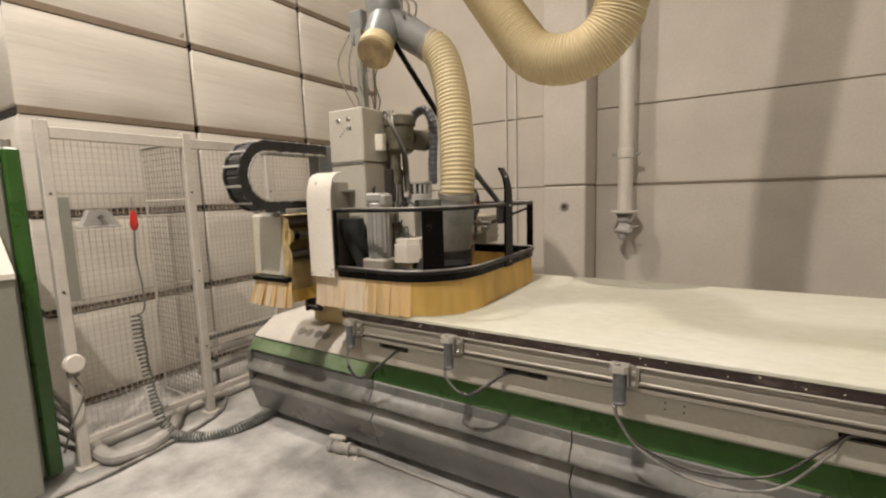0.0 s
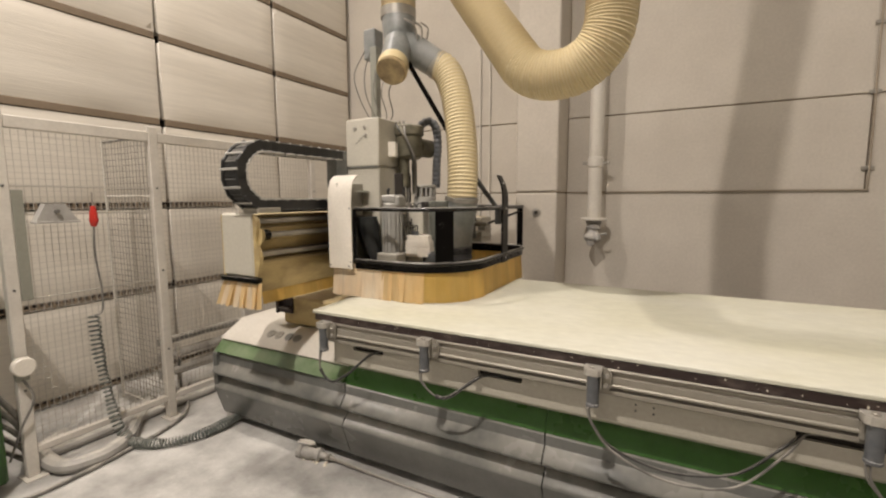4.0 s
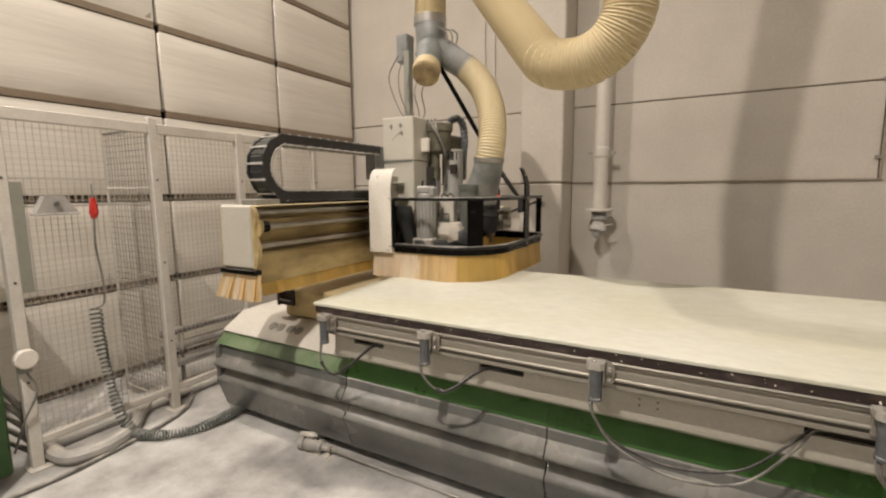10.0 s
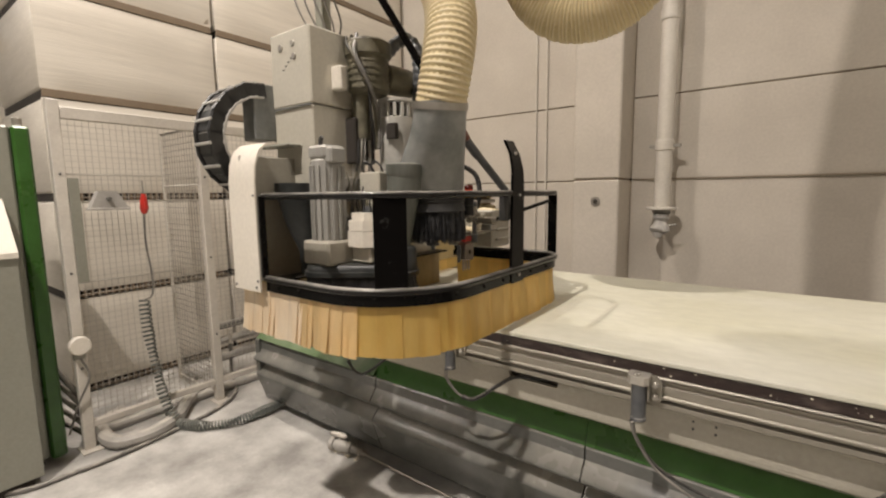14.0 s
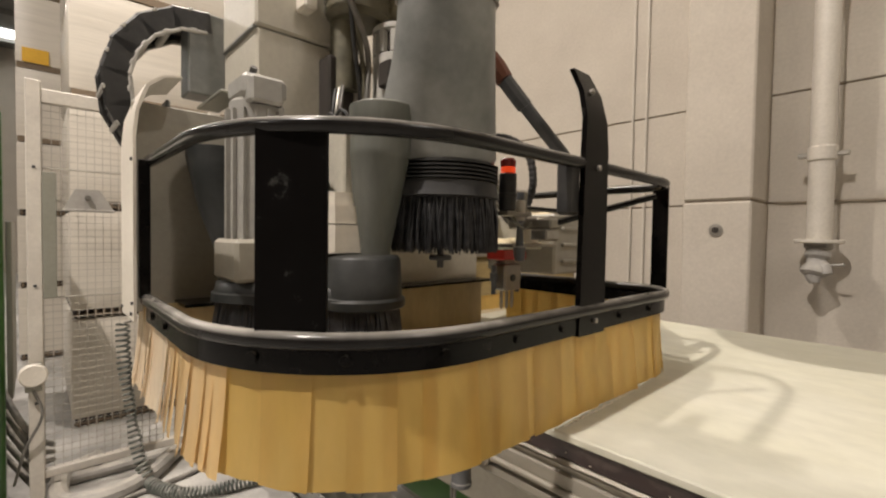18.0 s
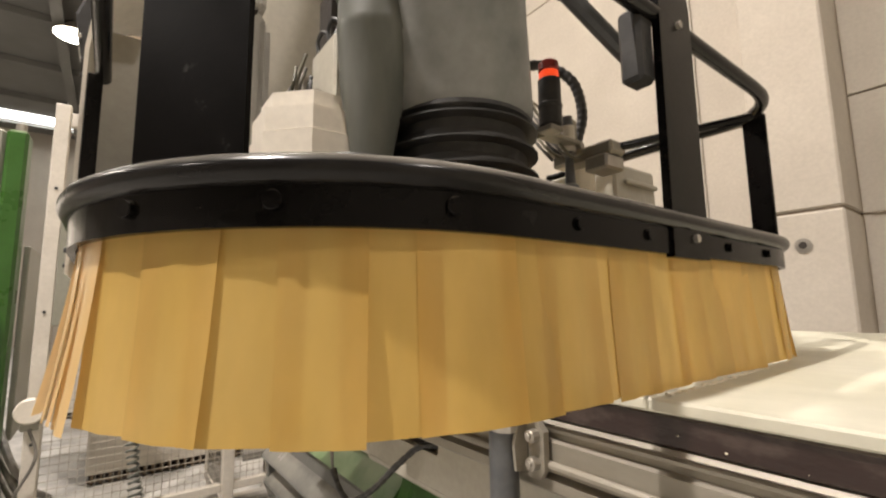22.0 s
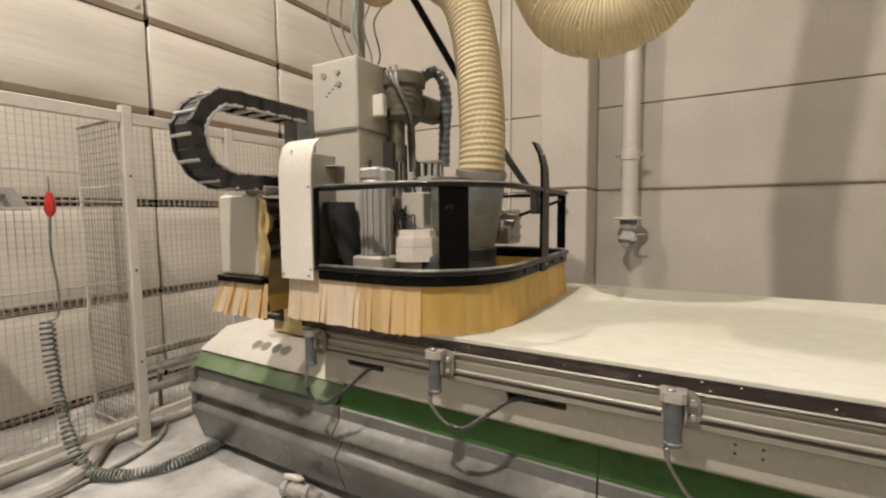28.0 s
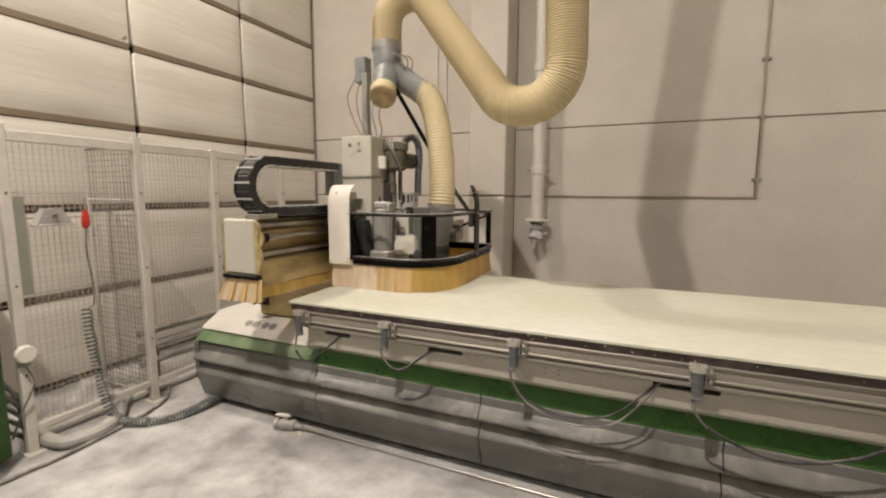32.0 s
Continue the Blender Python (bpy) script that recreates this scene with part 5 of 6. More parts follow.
# black stay rod
part("stay_rod", Shape().tube([(0.44, 4.40, 2.42), (0.772, 4.64, 1.737)], 0.016, 10), BLACK, head, "black stay rod")
part("rod_end", Shape().tube([(0.80, 4.66, 1.68), (0.90, 4.82, 1.47)], 0.016, 10).tube([(0.80, 4.66, 1.68), (0.83, 4.70, 1.62)], 0.019, 10), BARREL, head, "worn grey lower end of the stay rod")
part("tape_band", Shape().tube([(0.772, 4.64, 1.737), (0.787, 4.65, 1.705), (0.80, 4.66, 1.68)], [0.019, 0.024, 0.021], 10), TAPE, head, "brown tape wound round the rod")

# second nozzle with short brush
nx, ny = 0.665, 4.36
HA, HB = Vector((0.455, 4.21, 0)), Vector((nx, ny, 0))


def capsule(r, n=9):
    """An oblong outline round the two drill axes."""
    d = (HB - HA).normalized()
    a0 = math.atan2(d.y, d.x)
    pts = []
    for c, s in ((HB, -90), (HA, 90)):
        for k in range(n + 1):
            a = a0 + radians(s + 180 * k / n)
            pts.append((c.x + r * math.cos(a), c.y + r * math.sin(a)))
    return pts


def shell(levels):
    """A hollow skirt through (radius, z) levels of the oblong outline."""
    s, m = Shape(), len(capsule(1))
    verts = [(x, y, z) for r, z in levels for x, y in capsule(r)]
    faces = [(m * i + k, m * i + (k + 1) % m, m * i + m + (k + 1) % m, m * i + m + k) for i in range(len(levels) - 1) for k in range(m)]
    return s.add(verts, faces)


drill = part("drill_hood", shell([(0.03, 1.212), (0.070, 1.210), (0.079, 1.205), (0.083, 1.186), (0.089, 1.183), (0.090, 1.166), (0.080, 1.163), (0.077, 1.198), (0.03, 1.20)]), HOOD, head,
             "grey oblong drill suction hood", at=(nx, ny, 1.2), smooth=50)
dx, dy = nx + 0.018, ny + 0.020
part("duct", Shape().tube([(dx, dy, 1.255), (dx, dy, 1.29), (dx + 0.006, dy + 0.002, 1.40), (dx + 0.012, dy + 0.004, 1.475), (dx + 0.013, dy + 0.005, 1.482), (dx + 0.014, dy + 0.005, 1.49), (dx + 0.018, dy + 0.006, 1.56)],
                          [0.034, 0.036, 0.053, 0.0625, 0.0655, 0.064, 0.066], 24), DUCT, drill, "scuffed grey tapering duct", smooth=50)
part("duct_collar", Shape().tube([(dx + 0.016, dy + 0.006, 1.535), (dx + 0.017, dy + 0.006, 1.54), (dx + 0.018, dy + 0.006, 1.578), (dx + 0.018, dy + 0.006, 1.582)], [0.066, 0.0695, 0.0695, 0.062], 24), DUCT, drill)
part("round_cover", Shape().tube([(nx, ny, 1.18), (nx, ny, 1.262), (nx, ny, 1.270), (nx, ny, 1.273)], [0.088, 0.083, 0.076, 0.03], 28), HOOD, drill, smooth=50)
part("rim", Shape().tube([(nx, ny, 1.160), (nx, ny, 1.164), (nx, ny, 1.178), (nx, ny, 1.184)], [0.090, 0.0945, 0.0945, 0.088], 28, False), HOOD, drill)
for k in range(7):
    p = HA.lerp(HB, 0.05 + 0.15 * k)
    part("drill_bit", Shape().cyl((p.x, p.y, 1.13), (p.x, p.y, 1.20), 0.014, 8).cyl((p.x, p.y, 1.07), (p.x, p.y, 1.13), 0.004, 6), STEEL, drill)


def oblong_brush(parent, z0, z1, count, seed):
    """Bristles hanging all round the oblong hood, in six bundles."""
    rng = random.Random(seed)
    outer = even([(x, y, 0) for x, y in capsule(0.080) + capsule(0.080)[:1]], 0, 240)
    mid = (HA + HB) / 2
    for q in range(6):
        s = Shape()
        for k in range(count // 6):
            p = outer[int(40 * (q + rng.random())) % 240]
            flare = 1.0 + rng.uniform(0.0, 0.07)
            x, y = mid.x + (p.x - mid.x) * rng.uniform(0.92, 1.0), mid.y + (p.y - mid.y) * rng.uniform(0.92, 1.0)
            xe, ye = mid.x + (p.x - mid.x) * flare + rng.uniform(-0.008, 0.008), mid.y + (p.y - mid.y) * flare + rng.uniform(-0.008, 0.008)
            low = z0 + rng.uniform(0, 0.006)
            s.tube([(x, y, z1), (0.5 * (x + xe), 0.5 * (y + ye), 0.45 * low + 0.55 * z1), (xe, ye, low)], [0.0026, 0.0022, 0.0009], 4, False)
        part("bristles", s, BRISTLE, parent)


def brush(parent, cx, cy, r, z0, z1, count, seed):
    """A ring of black bristle tufts, in four bundles."""
    rng = random.Random(seed)
    for q in range(4):
        s = Shape()
        for k in range(count // 4):
            a = math.tau * (q + (k + rng.random()) / (count // 4)) / 4
            rr = r * rng.uniform(0.86, 1.0)
            x, y = cx + rr * math.cos(a), cy + rr * math.sin(a)
            sp = rng.uniform(0.98, 1.09)
            low = z0 + rng.uniform(0, 0.022)
            swirl = 0.10 * math.sin(9 * a) * noise.noise((3 * math.cos(a), 3 * math.sin(a), seed)) + rng.uniform(-0.07, 0.07)
            xe, ye = cx + rr * sp * math.cos(a + swirl), cy + rr * sp * math.sin(a + swirl)
            s.tube([(x, y, z1), (0.42 * x + 0.58 * xe + rng.uniform(-0.003, 0.003), 0.42 * y + 0.58 * ye + rng.uniform(-0.003, 0.003), 0.5 * (low + z1)), (xe, ye, low)], [0.0026, 0.0022, 0.0009], 4, False)
        part("bristles", s, BRISTLE, parent)


oblong_brush(drill, 1.04, 1.172, 1500, 1)
# Added shell: its black stands for shade between the oblong brush's bristles.
part("brush_lining", shell([(0.0745, 1.17), (0.0735, 1.115), (0.077, 1.055)]), HOLLOW_SHADE, drill, "black shell added as the shade inside the brush", smooth=50)

# big dust nozzle, which slides up and down
qx, qy = 0.69, 4.555
NOZZLE = (qx, qy, 1.46)
NOZZLE_ROWS = [(0.820, 4.455, 1.79, 0.098, 0.098), (0.814, 4.459, 1.745, 0.099, 0.099), (0.785, 4.480, 1.675, 0.104, 0.108), (0.745, 4.505, 1.60, 0.110, 0.124), (0.710, 4.525, 1.535, 0.117, 0.140), (0.692, 4.538, 1.495, 0.123, 0.146), (0.689, 4.546, 1.478, 0.127, 0.138), (qx, qy, 1.470, 0.127, 0.127)]


def loft(rows, n=32):
    """A skin through ellipses (x, y, z, half width, half length), the length lying along one level direction."""
    u = Vector((0.675, 0.737, 0))
    w = Vector((-u.y, u.x, 0))
    verts = []
    for x, y, z, a, b in rows:
        for k in range(n):
            q = math.tau * k / n
            verts.append(Vector((x, y, z)) + b * math.cos(q) * u + a * math.sin(q) * w)
    return Shape().add(verts, [(n * r + k, n * r + (k + 1) % n, n * r + n + (k + 1) % n, n * r + n + k) for r in range(len(rows) - 1) for k in range(n)])


nozzle = part("dust_nozzle", loft(NOZZLE_ROWS), PLASTIC, head, "scuffed grey dust nozzle", at=NOZZLE, smooth=50)
part("flange", Shape().tube([(qx, qy, 1.482), (qx, qy, 1.478), (qx, qy, 1.471), (qx, qy, 1.467)], [0.125, 0.133, 0.133, 0.125], 32, False), RUBBER, nozzle)
bellows = []
for k in range(5):
    z = 1.472 - 0.0085 * k
    bellows.append(part("bellows_pleat", Shape().tube([(qx, qy, z + 0.024), (qx, qy, z + 0.0044), (qx, qy, z + 0.0014), (qx, qy, z - 0.0014), (qx, qy, z - 0.0044), (qx, qy, z - 0.024)], [0.120, 0.1225, 0.1415, 0.1415, 0.1225, 0.120], 32, False), RUBBER, head, "black rubber bellows pleat", at=(qx, qy, z)))
nozzle_brush = part("nozzle_brush", Shape().tube([(qx, qy, 1.438), (qx, qy, 1.433), (qx, qy, 1.418), (qx, qy, 1.400), (qx, qy, 1.395)], [0.124, 0.137, 0.139, 0.144, 0.132], 28, False), RUBBER, head, "black bristle brush ring of the nozzle", at=(qx, qy, 1.44))
brush(nozzle_brush, qx, qy, 0.134, 1.274, 1.402, 1500, 2)
# Added black sleeve, the nozzle brush's inner shade as a surface.
part("brush_core", Shape().tube([(qx, qy, 1.44), (qx, qy, 1.30)], [0.112, 0.118], 24, False), HOLLOW_SHADE, nozzle_brush)
part("hose_clip", Shape().tube([(0.822, 4.453, 1.80), (0.818, 4.456, 1.775)], [0.104, 0.104], 26), STEEL, nozzle)
cutter = part("cutter", Shape().cyl((qx, qy, 1.36), (qx, qy, 1.44), 0.022, 12).cyl((qx, qy, 1.33), (qx, qy, 1.36), 0.007, 10).cyl((qx + 0.01, qy, 1.238), (qx + 0.01, qy, 1.33), 0.008, 10).cyl((qx + 0.01, qy, 1.256), (qx + 0.01, qy, 1.268), 0.027, 14), BARREL, head, "steel tool holder and bit")
gadget = part("probe", Shape().box(0.655, 0.705, 4.79, 4.86, 1.165, 1.238, 0.004), STEEL, head, "small steel probe with red band")
part("red_band", Shape().box(0.648, 0.712, 4.775, 4.875, 1.250, 1.278, 0.003), RED, gadget)
part("neck", Shape().box(0.665, 0.695, 4.80, 4.85, 1.2385, 1.2495, 0.002), ALU, gadget)
part("eye", Shape().cyl((0.7055, 4.822, 1.20), (0.709, 4.822, 1.20), 0.010, 14), INK, gadget)
for y in (4.772, 4.874):
    part("side_rod", Shape().cyl((0.68, y, 1.155), (0.68, y, 1.235), 0.007, 10).cyl((0.68, y, 1.190), (0.68, y, 1.215), 0.011, 10), BARREL, gadget)
for y in (4.80, 4.822, 4.845):
    part("prong", Shape().tube([(0.685, y, 1.165), (0.685, y, 1.120), (0.685, y, 1.112)], [0.005, 0.005, 0.002], 8), STEEL, gadget)
part("dust_heap", Shape().box(0.64, 0.725, 4.755, 4.93, 1.2785, 1.2848, 0.003), BOARD, gadget)
unit = part("valve_unit", Shape().box(0.695, 0.745, 4.785, 4.835, 1.36, 1.44, 0.006).box(0.70, 0.84, 4.80, 4.85, 1.335, 1.362, 0.005), ALU, head, "dusty grey valve unit with leads")
lx, ly = 0.785, 4.697
part("lamp_bracket", Shape().box(0.747, 0.775, 4.70, 4.80, 1.366, 1.376, 0.002).box(0.765, 0.80, 4.68, 4.715, 1.366, 1.3765, 0.002), ALU, unit)
part("lamp_housing", Shape().cyl((lx, ly, 1.377), (lx, ly, 1.468), 0.021, 18).cyl((lx, ly, 1.41), (lx, ly, 1.42), 0.0225, 18), RUBBER, unit)
part("signal_light", Shape().tube([(lx, ly, 1.468), (lx, ly, 1.470), (lx, ly, 1.481), (lx, ly, 1.483)], [0.016, 0.018, 0.018, 0.016], 18), ORANGE, unit, "lit orange signal light")
part("lamp_cap", Shape().tube([(lx, ly, 1.483), (lx, ly, 1.486), (lx, ly, 1.499), (lx, ly, 1.504), (lx, ly, 1.505)], [0.017, 0.0195, 0.019, 0.014, 0.005], 18), DEEPRED, unit, "deep red lamp cap")
part("end_block", Shape().box(0.785, 0.835, 4.79, 4.85, 1.305, 1.334, 0.004), STEEL, unit)
part("air_nozzle", Shape().tube([(0.752, 4.79, 1.43), (0.752, 4.79, 1.35), (0.752, 4.79, 1.345), (0.752, 4.79, 1.29), (0.752, 4.79, 1.285), (0.752, 4.79, 1.25)], [0.010, 0.012, 0.008, 0.011, 0.017, 0.014], 12), BARREL, unit)
part("nozzle_sleeve", Shape().cyl((0.752, 4.79, 1.355), (0.752, 4.79, 1.41), 0.0135, 12), WHITE, unit)
for k in range(3):
    part("coil", Shape().cyl((0.747, 4.79 + 0.016 * k, 1.375), (0.762, 4.79 + 0.016 * k, 1.375), 0.007, 10), STEEL, unit)
bend = even(smooth_path([(0.60, 4.72, 1.53), (0.63, 4.76, 1.575), (0.67, 4.82, 1.59), (0.71, 4.87, 1.55), (0.725, 4.88, 1.47), (0.72, 4.86, 1.40)], 10), 0.004)
part("bent_hose", Shape().tube(bend, [0.012 if (i // 2) % 2 else 0.0105 for i in range(len(bend))], 10), RUBBER, unit)
for k in range(5):
    part("lead", Shape().tube(smooth_path([(0.70 + 0.012 * k, 4.785, 1.40), (0.66 + 0.01 * k, 4.77 - 0.008 * k, 1.44 + 0.008 * k), (0.69 + 0.02 * k, 4.765, 1.39 - 0.012 * k), (0.71 + 0.02 * k, 4.79, 1.35)], 6), 0.003, 6), (CABLE, OLIVE, RUBBER)[k % 3], unit)
part("filter_bowl", Shape().tube([(0.70, 4.90, 1.297), (0.70, 4.90, 1.305), (0.70, 4.90, 1.365), (0.70, 4.90, 1.372)], [0.024, 0.029, 0.029, 0.024], 18), WHITE, unit, "white filter bowl")
part("arm", Shape().tube([(0.83, 4.83, 1.35), (0.97, 5.10, 1.43)], 0.009, 8), BLACK, unit)
part("side_chute", Shape().tube([(0.30, 4.173, 1.42), (0.30, 4.173, 1.512), (0.30, 4.173, 1.516), (0.30, 4.173, 1.50), (0.322, 4.185, 1.38), (0.355, 4.205, 1.26), (0.36, 4.21, 1.17)], [0.045, 0.060, 0.066, 0.068, 0.058, 0.044, 0.047], 18), HOOD, column, "dark grey plastic chute")

# ---- big hose, in short ribbed rings ----
def ribbed(name, radius, pitch, ribs, over, high=1.035):
    """A short sleeve with ridges; it reaches past its ends so that neighbours overlap."""
    zs, rad, ridge = [-0.5 * pitch * ribs - over], [0.955], []
    for k in range(ribs):
        z = pitch * (k + 0.5 - 0.5 * ribs)
        for o, r in ((-0.36, 0.96), (-0.2, 0.5 * (0.97 + high)), (0.0, high), (0.2, 0.5 * (0.97 + high)), (0.36, 0.96)):
            zs.append(z + o * pitch)
            rad.append(r)
        ridge += [len(zs) - 4, len(zs) - 3]
    zs.append(0.5 * pitch * ribs + over)
    rad.append(0.955)
    me = Shape().tube([(0, 0, z) for z in zs], [radius * r for r in rad], 24, False).mesh(name, smooth=70)
    me.materials.append(CREAM)
    me.materials.append(RIDGE)
    for face in me.polygons:
        z = face.center.z
        if any(zs[k] < z < zs[k + 1] for k in ridge):
            face.material_index = 1
    return me


hose = thing("suction_hose", (0.4, 4.5, 2.8), "thick cream ribbed dust suction hose hanging in a sag", "hose")
lower_hose = thing("nozzle_hose", (0.7, 4.5, 2.2), "cream ribbed hose from the Y branch to the nozzle", "hose")
RING = ribbed("hose_ring", 0.108, 0.0135, 3, 0.014, 1.012)
SMALL = ribbed("hose_ring_small", 0.094, 0.021, 1, 0.005, 1.015)
UPPER_N, LOWER_N = 92, 42


def rounded(corners, radii):
    """A line through corners, each one rounded by an arc."""
    pts = [Vector(p) for p in corners]
    out = [pts[0]]
    for p, q, r, rad in zip(pts, pts[1:], pts[2:], radii):
        a, b = (p - q).normalized(), (r - q).normalized()
        half = 0.5 * a.angle(b)
        reach = rad / math.tan(half)
        middle = q + (a + b).normalized() * (rad / math.sin(half))
        u, v = q + a * reach - middle, q + b * reach - middle
        out += [middle + u.normalized().slerp(v.normalized(), k / 12) * rad for k in range(13)]
    return out + [pts[-1]]


# seconds, lift of the sag as the hose swings
SWING = [(0.0, 0.025), (3.0, 0.0), (9.0, -0.012), (12.0, 0.0), (13.0, 0.06), (13.5, 0.09), (14.0, 0.06), (14.5, 0.015), (16.0, 0.0), (26.0, -0.08), (27.5, -0.13), (28.0, -0.075), (29.0, 0.0), (32.0, 0.01)]


def at_time(table, t):
    for (a, u), (b, w) in zip(table, table[1:]):
        if t <= b:
            return u + (w - u) * (t - a) / (b - a)
    return table[-1][1]


# seconds, sideways swing of the sag
SIDEWAYS = [(0.0, 0.0), (28.0, 0.0), (29.2, 0.025), (30.0, 0.10), (31.0, 0.13), (32.0, 0.13)]


def upper_line(o, up, over):
    """The big hose for a head offset o (x, y, z) from its near place; up lifts the sag."""
    ox, oy, oz = o
    top, side = 3.14 + oz, 0.025 + 0.33 * ox + over
    line = rounded([(0.36 + ox, 4.47 + oy, 2.80 + oz), (0.37 + ox, 4.475 + oy, top), (0.66 + ox, 4.61 + 0.85 * oy, top - 0.03),
                    (1.045 + side + 0.15 * oy, 4.83 + 0.15 * oy, 2.085 + up), (1.38 + side + 0.16 * oy, 4.90 + 0.05 * oy, 2.07 + up), (1.50 + 0.7 * side + 0.06 * oy, 4.91, 3.1), (1.504, 4.91, 3.6)],
                   [0.17, 0.17, 0.215, 0.215, 0.5])
    return even(line, 0.01)


def lower_line(o, drop):
    """The short hose between the branch and the nozzle, which has gone down by drop: it keeps its length and bows out."""
    ox, oy, oz = o
    a, b = Vector((0.60 + ox, 4.556 + oy, 2.47 + oz)), Vector((0.818 + ox, 4.456 + oy, 1.77 - drop))
    slack = min(1.0, max(0.0, 1 - drop / 0.2))
    ta, tb = Vector((0.92 - 0.37 * slack, 0.30 - 0.1 * slack, -0.25 - 0.5 * slack)).normalized(), Vector((-0.16 - 0.19 * slack, 0.1 + 0.06 * slack, -1)).normalized()
    lo, hi, goal = 0.1, 3.0, (1.035 + 0.045 * slack) * (b - a).length
    for _ in range(24):
        pull = 0.5 * (lo + hi)
        line = []
        for k in range(41):
            s = k / 40
            line.append(a * (2 * s**3 - 3 * s**2 + 1) + ta * pull * (s**3 - 2 * s**2 + s) + b * (3 * s**2 - 2 * s**3) + tb * pull * (s**3 - s**2))
        length = sum((q - p).length for p, q in zip(line, line[1:]))
        lo, hi = (pull, hi) if length < goal else (lo, pull)
    return even(line, 0.01)


def ring_poses(line, n):
    """Poses of n rings spread evenly along a line."""
    pts = even(line, 0, n)
    out = []
    for a, b in zip(pts, pts[1:]):
        q = Vector((0, 0, 1)).rotation_difference((b - a).normalized())
        out.append(Matrix.Translation((a + b) / 2) @ q.to_matrix().to_4x4())
    return out[:n]


def rings(parent, data, n):
    out = []
    for k in range(n):
        ob = new("hose_ring", data)
        ob.parent = parent
        out.append(ob)
    return out


UPPER = rings(hose, RING, UPPER_N)
LOWER_RINGS = rings(lower_hose, SMALL, LOWER_N)
part("riser", Shape().tube([(1.502 + 0.00048 * k, 4.91, 3.58 + 0.0048 * k) for k in range(620)], [0.108 * (0.995 + 0.035 * math.cos(math.tau * k / 4)) for k in range(620)], 16, False), CREAM, hose, "upright end of the hose", smooth=70)

# ---- cable chain, in links ----
chain = thing("cable_chain", (0.0, 4.2, 1.5), "black cable chain with pale cross bars, looping over the beam", "cable chain")
LINK_N, LINK = 27, 0.077
link_body = Shape()
for x in (-0.062, 0.05):
    link_body.box(x, x + 0.012, -0.66 * LINK, 0.66 * LINK, -0.032, 0.030, 0.006)
link_body.box(-0.05, 0.05, -0.6 * LINK, 0.6 * LINK, -0.022, 0.012, 0.008)
LINK_MESH = link_body.mesh("link")
LINK_MESH.materials.append(CHAIN)
BAR_MESH = Shape().box(-0.066, 0.066, -0.009, 0.009, 0.020, 0.033, 0.003).box(-0.066, -0.056, -0.034, 0.034, 0.024, 0.033, 0.002).box(0.056, 0.066, -0.034, 0.034, 0.024, 0.033, 0.002).box(-0.064, 0.064, -0.006, 0.006, -0.034, -0.026, 0.002).mesh("cross_bar")
BAR_MESH.materials.append(BAR)
LINKS = []
for k in range(LINK_N):
    ob = new("link", LINK_MESH)
    ob.parent = chain
    bar = new("cross_bar", BAR_MESH)
    bar.parent = ob
    LINKS.append(ob)


def chain_line(o):
    """The chain from the column's bracket, round the loop and back along the beam."""
    ox, oy, oz = o
    x, top, low, r = 0.03 + ox, 1.90 + oz, 1.497, 0.5 * (1.90 + oz - 1.497)
    end = 4.20 + oy
    loop_y = min(4.0 + 0.41 * oy + r, end)
    run = [(x, end + (loop_y - end) * k / 12, top) for k in range(13)]
    run += [(x, loop_y - r * math.sin(math.pi * k / 16), top - r * (1 - math.cos(math.pi * k / 16))) for k in range(1, 17)]
    used = (end - loop_y if end > loop_y else loop_y - end) + math.pi * r
    rest = max(0.2, LINK_N * LINK - used)
    run += [(x, loop_y + rest * k / 12, low) for k in range(1, 13)]
    return [Vector(p) for p in run]


def link_poses(o):
    pts = even(chain_line(o), 0.01)
    lengths = [0.0]
    for a, b in zip(pts, pts[1:]):
        lengths.append(lengths[-1] + (b - a).length)
    out = []
    for k in range(LINK_N):
        s = (k + 0.5) * LINK
        i = next((j for j, v in enumerate(lengths) if v >= s), len(pts) - 1)
        i = max(1, i)
        a, b = pts[i - 1], pts[i]
        d = (b - a).normalized()
        angle = math.atan2(d.z, d.y)
        turn = Matrix.Rotation(angle, 4, "X")
        out.append(Matrix.Translation(a) @ turn)
    return out


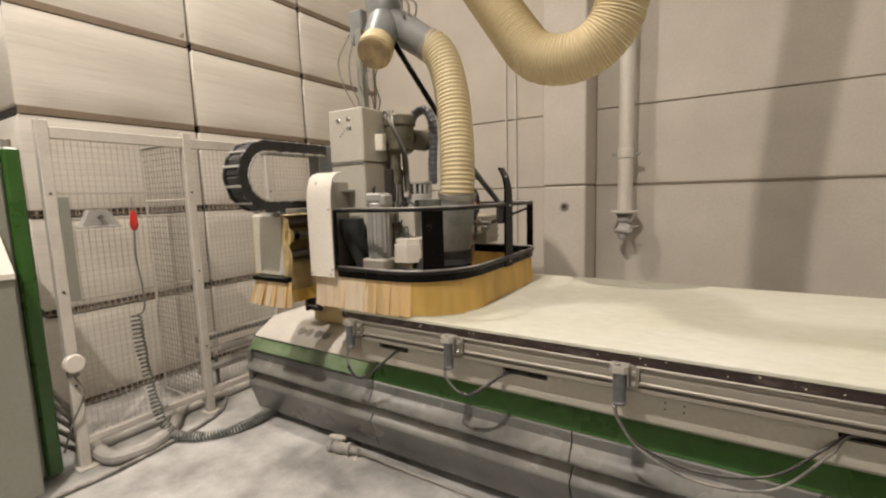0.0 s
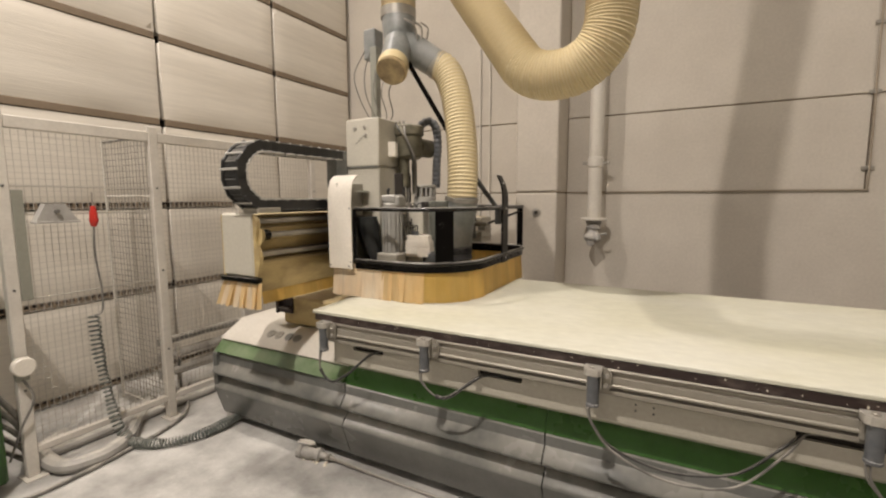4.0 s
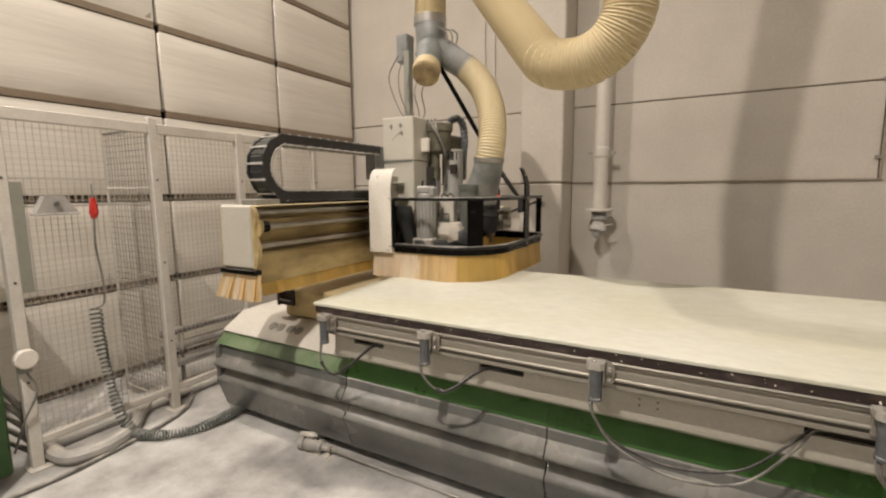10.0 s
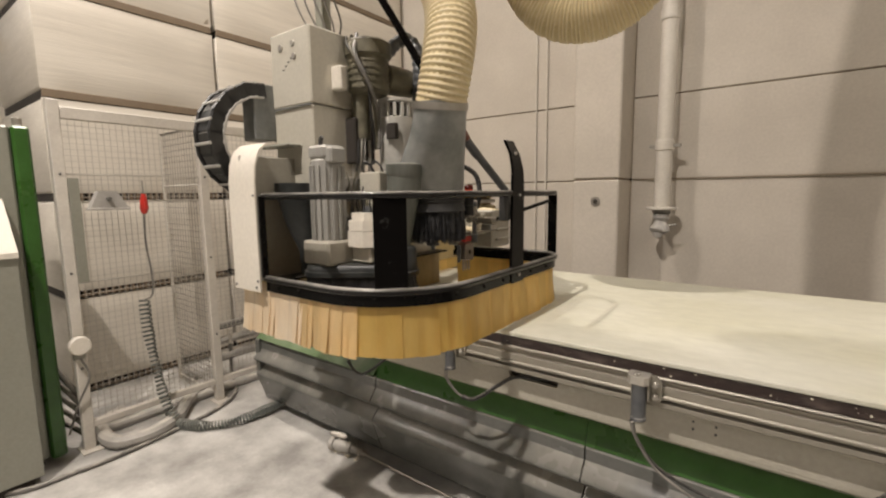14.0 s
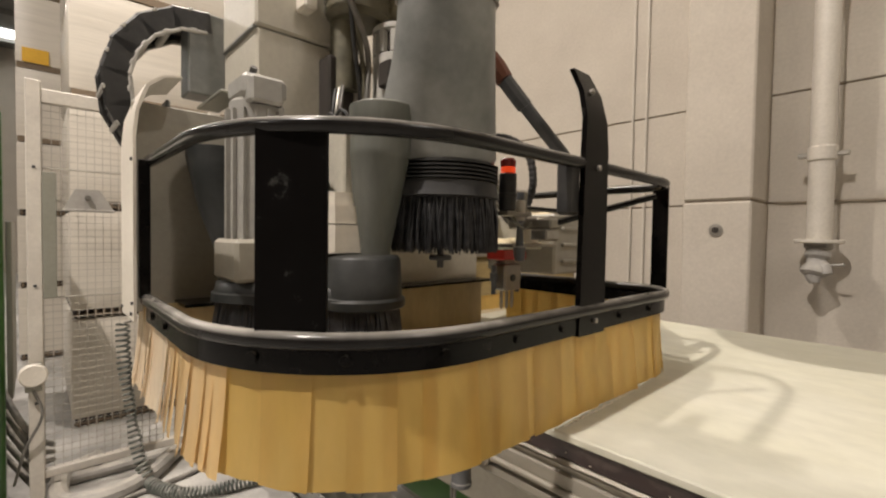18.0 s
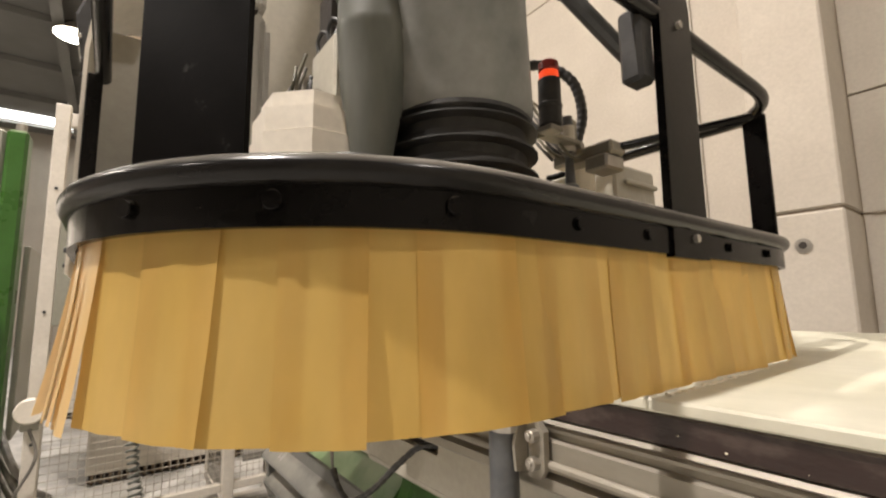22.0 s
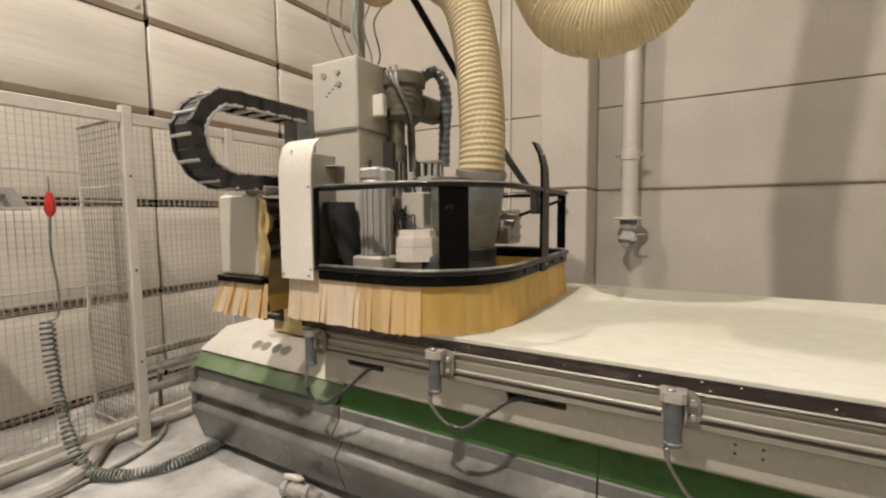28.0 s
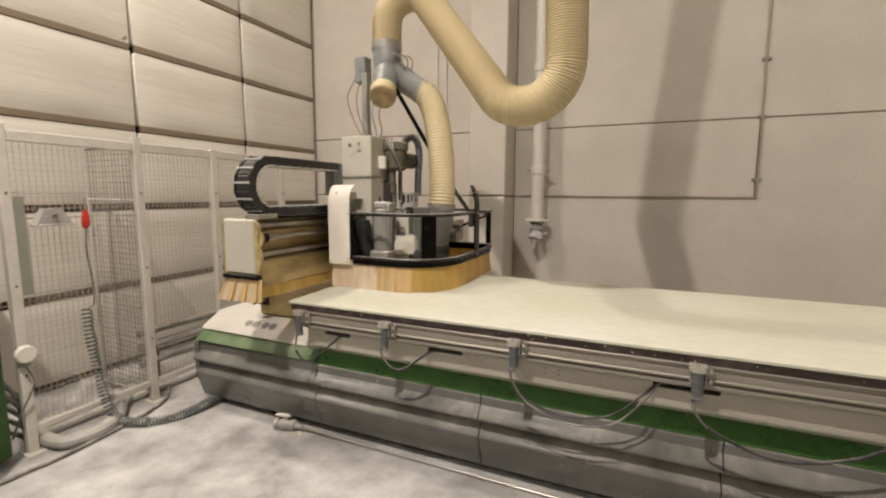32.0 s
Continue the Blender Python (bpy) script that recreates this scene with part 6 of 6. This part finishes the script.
# ---- what moves ----
# seconds, beam x, head y, column z, nozzle drop, drill hood drop
STATES = [
    (0.0, -0.23, 0.546, -0.10, 0.26, 0.07), (1.0, -0.23, 0.63, -0.10, 0.26, 0.07), (2.0, -0.235, 0.725, -0.10, 0.26, 0.07), (3.0, -0.235, 0.82, -0.10, 0.26, 0.07),
    (3.5, -0.24, 0.87, -0.10, 0.26, 0.07), (5.5, -0.24, 1.03, -0.10, 0.26, 0.07), (6.0, -0.24, 1.09, -0.10, 0.26, 0.07), (7.0, -0.24, 1.17, -0.10, 0.26, 0.07),
    (8.0, -0.24, 1.252, -0.10, 0.26, 0.07), (9.3, -0.24, 1.292, -0.10, 0.26, 0.07), (9.6, -0.242, 1.297, -0.10, 0.20, 0.04), (10.0, -0.245, 1.30, -0.10, 0.06, 0.02),
    (10.6, -0.245, 1.30, -0.09, 0.02, 0.01), (11.0, -0.245, 1.295, -0.01, -0.06, 0.0), (11.5, -0.245, 1.28, 0.0, -0.055, 0.0), (12.0, -0.18, 0.872, 0.0, 0.0, 0.0),
    (12.5, -0.065, 0.40, 0.0, 0.0, 0.0), (13.0, 0.0, 0.012, 0.0, 0.0, 0.0), (13.5, 0.0, 0.0, 0.0, 0.0, 0.0), (14.0, 0.0, 0.0, 0.0, 0.0, 0.0), (14.5, 0.0, 0.0, 0.0, 0.0, 0.0), (16.0, 0.0, 0.0, 0.0, 0.0, 0.0), (21.0, 0.0, 0.0, 0.0, 0.0, 0.0),
    (21.5, 0.0, 0.0, -0.01, 0.25, 0.0), (22.0, 0.0, 0.0, -0.02, 0.265, 0.0), (22.5, 0.0, 0.0, -0.04, 0.275, 0.0), (23.0, 0.0, 0.0, -0.06, 0.29, 0.0),
    (23.5, 0.0, 0.0, -0.07, 0.30, 0.0), (24.0, 0.0, 0.0, -0.08, 0.335, 0.09), (24.5, 0.0, 0.0, -0.08, 0.335, 0.095), (25.2, 0.0, 0.05, -0.10, 0.30, 0.08),
    (26.0, 0.0, 0.17, -0.10, 0.26, 0.07), (26.5, 0.0, 0.245, -0.10, 0.26, 0.07), (27.0, 0.0, 0.32, -0.10, 0.26, 0.07), (27.5, -0.02, 0.41, -0.10, 0.26, 0.07),
    (28.0, -0.04, 0.48, -0.10, 0.26, 0.07), (29.0, -0.05, 0.62, -0.10, 0.26, 0.07), (30.0, -0.06, 0.78, -0.10, 0.26, 0.07), (31.0, -0.08, 0.92, -0.10, 0.26, 0.07), (32.0, -0.10, 1.03, -0.10, 0.26, 0.07),
]


# seconds, drop of the nozzle's body where it differs from its brush
BODY = {21.5: 0.11, 22.0: 0.11, 22.5: 0.14, 23.0: 0.18, 23.5: 0.21, 24.0: 0.26, 24.5: 0.265, 25.2: 0.26}


def shifted(ob, rows):
    """Keys a thing by offsets from where it stands."""
    base = ob.location.copy()
    walk(ob, [(t, Matrix.Translation(base + Vector(o))) for t, o in rows])


def motions():
    shifted(gantry, [(t, (x, 0, 0)) for t, x, y, z, d, e in STATES])
    shifted(head, [(t, (x, y, 0)) for t, x, y, z, d, e in STATES])
    shifted(column, [(t, (0, 0, z)) for t, x, y, z, d, e in STATES])
    lean = [(t, -0.1 * max(0, d - 0.26), -0.3 * max(0, d - 0.26), BODY.get(t, d), d) for t, x, y, z, d, e in STATES]
    shifted(nozzle, [(t, (u, w, -b)) for t, u, w, b, d in lean])
    shifted(nozzle_brush, [(t, (u, w, -d)) for t, u, w, b, d in lean])
    for k, ob in enumerate(bellows):
        f = (k + 0.5) / len(bellows)
        shifted(ob, [(t, (u, w, -(b + (d - b) * f))) for t, u, w, b, d in lean])
    shifted(spindle, [(t, (0, 0, -b)) for t, u, w, b, d in lean])
    shifted(drill, [(t, (0, 0, -e)) for t, x, y, z, d, e in STATES])
    base = Matrix.Translation(-hose.location)
    poses = [ring_poses(upper_line((x, y, z), at_time(SWING, t), at_time(SIDEWAYS, t)), UPPER_N) for t, x, y, z, d, e in STATES]
    for k, ob in enumerate(UPPER):
        walk(ob, [(s[0], base @ p[k]) for s, p in zip(STATES, poses)])
    base = Matrix.Translation(-lower_hose.location)
    poses = [ring_poses(lower_line((x, y, z), BODY.get(t, d)), LOWER_N) for t, x, y, z, d, e in STATES]
    for k, ob in enumerate(LOWER_RINGS):
        walk(ob, [(s[0], base @ p[k]) for s, p in zip(STATES, poses)])
    base = Matrix.Translation(-chain.location)
    poses = [link_poses((x, y, z)) for t, x, y, z, d, e in STATES]
    for k, ob in enumerate(LINKS):
        walk(ob, [(s[0], base @ p[k]) for s, p in zip(STATES, poses)])


motions()
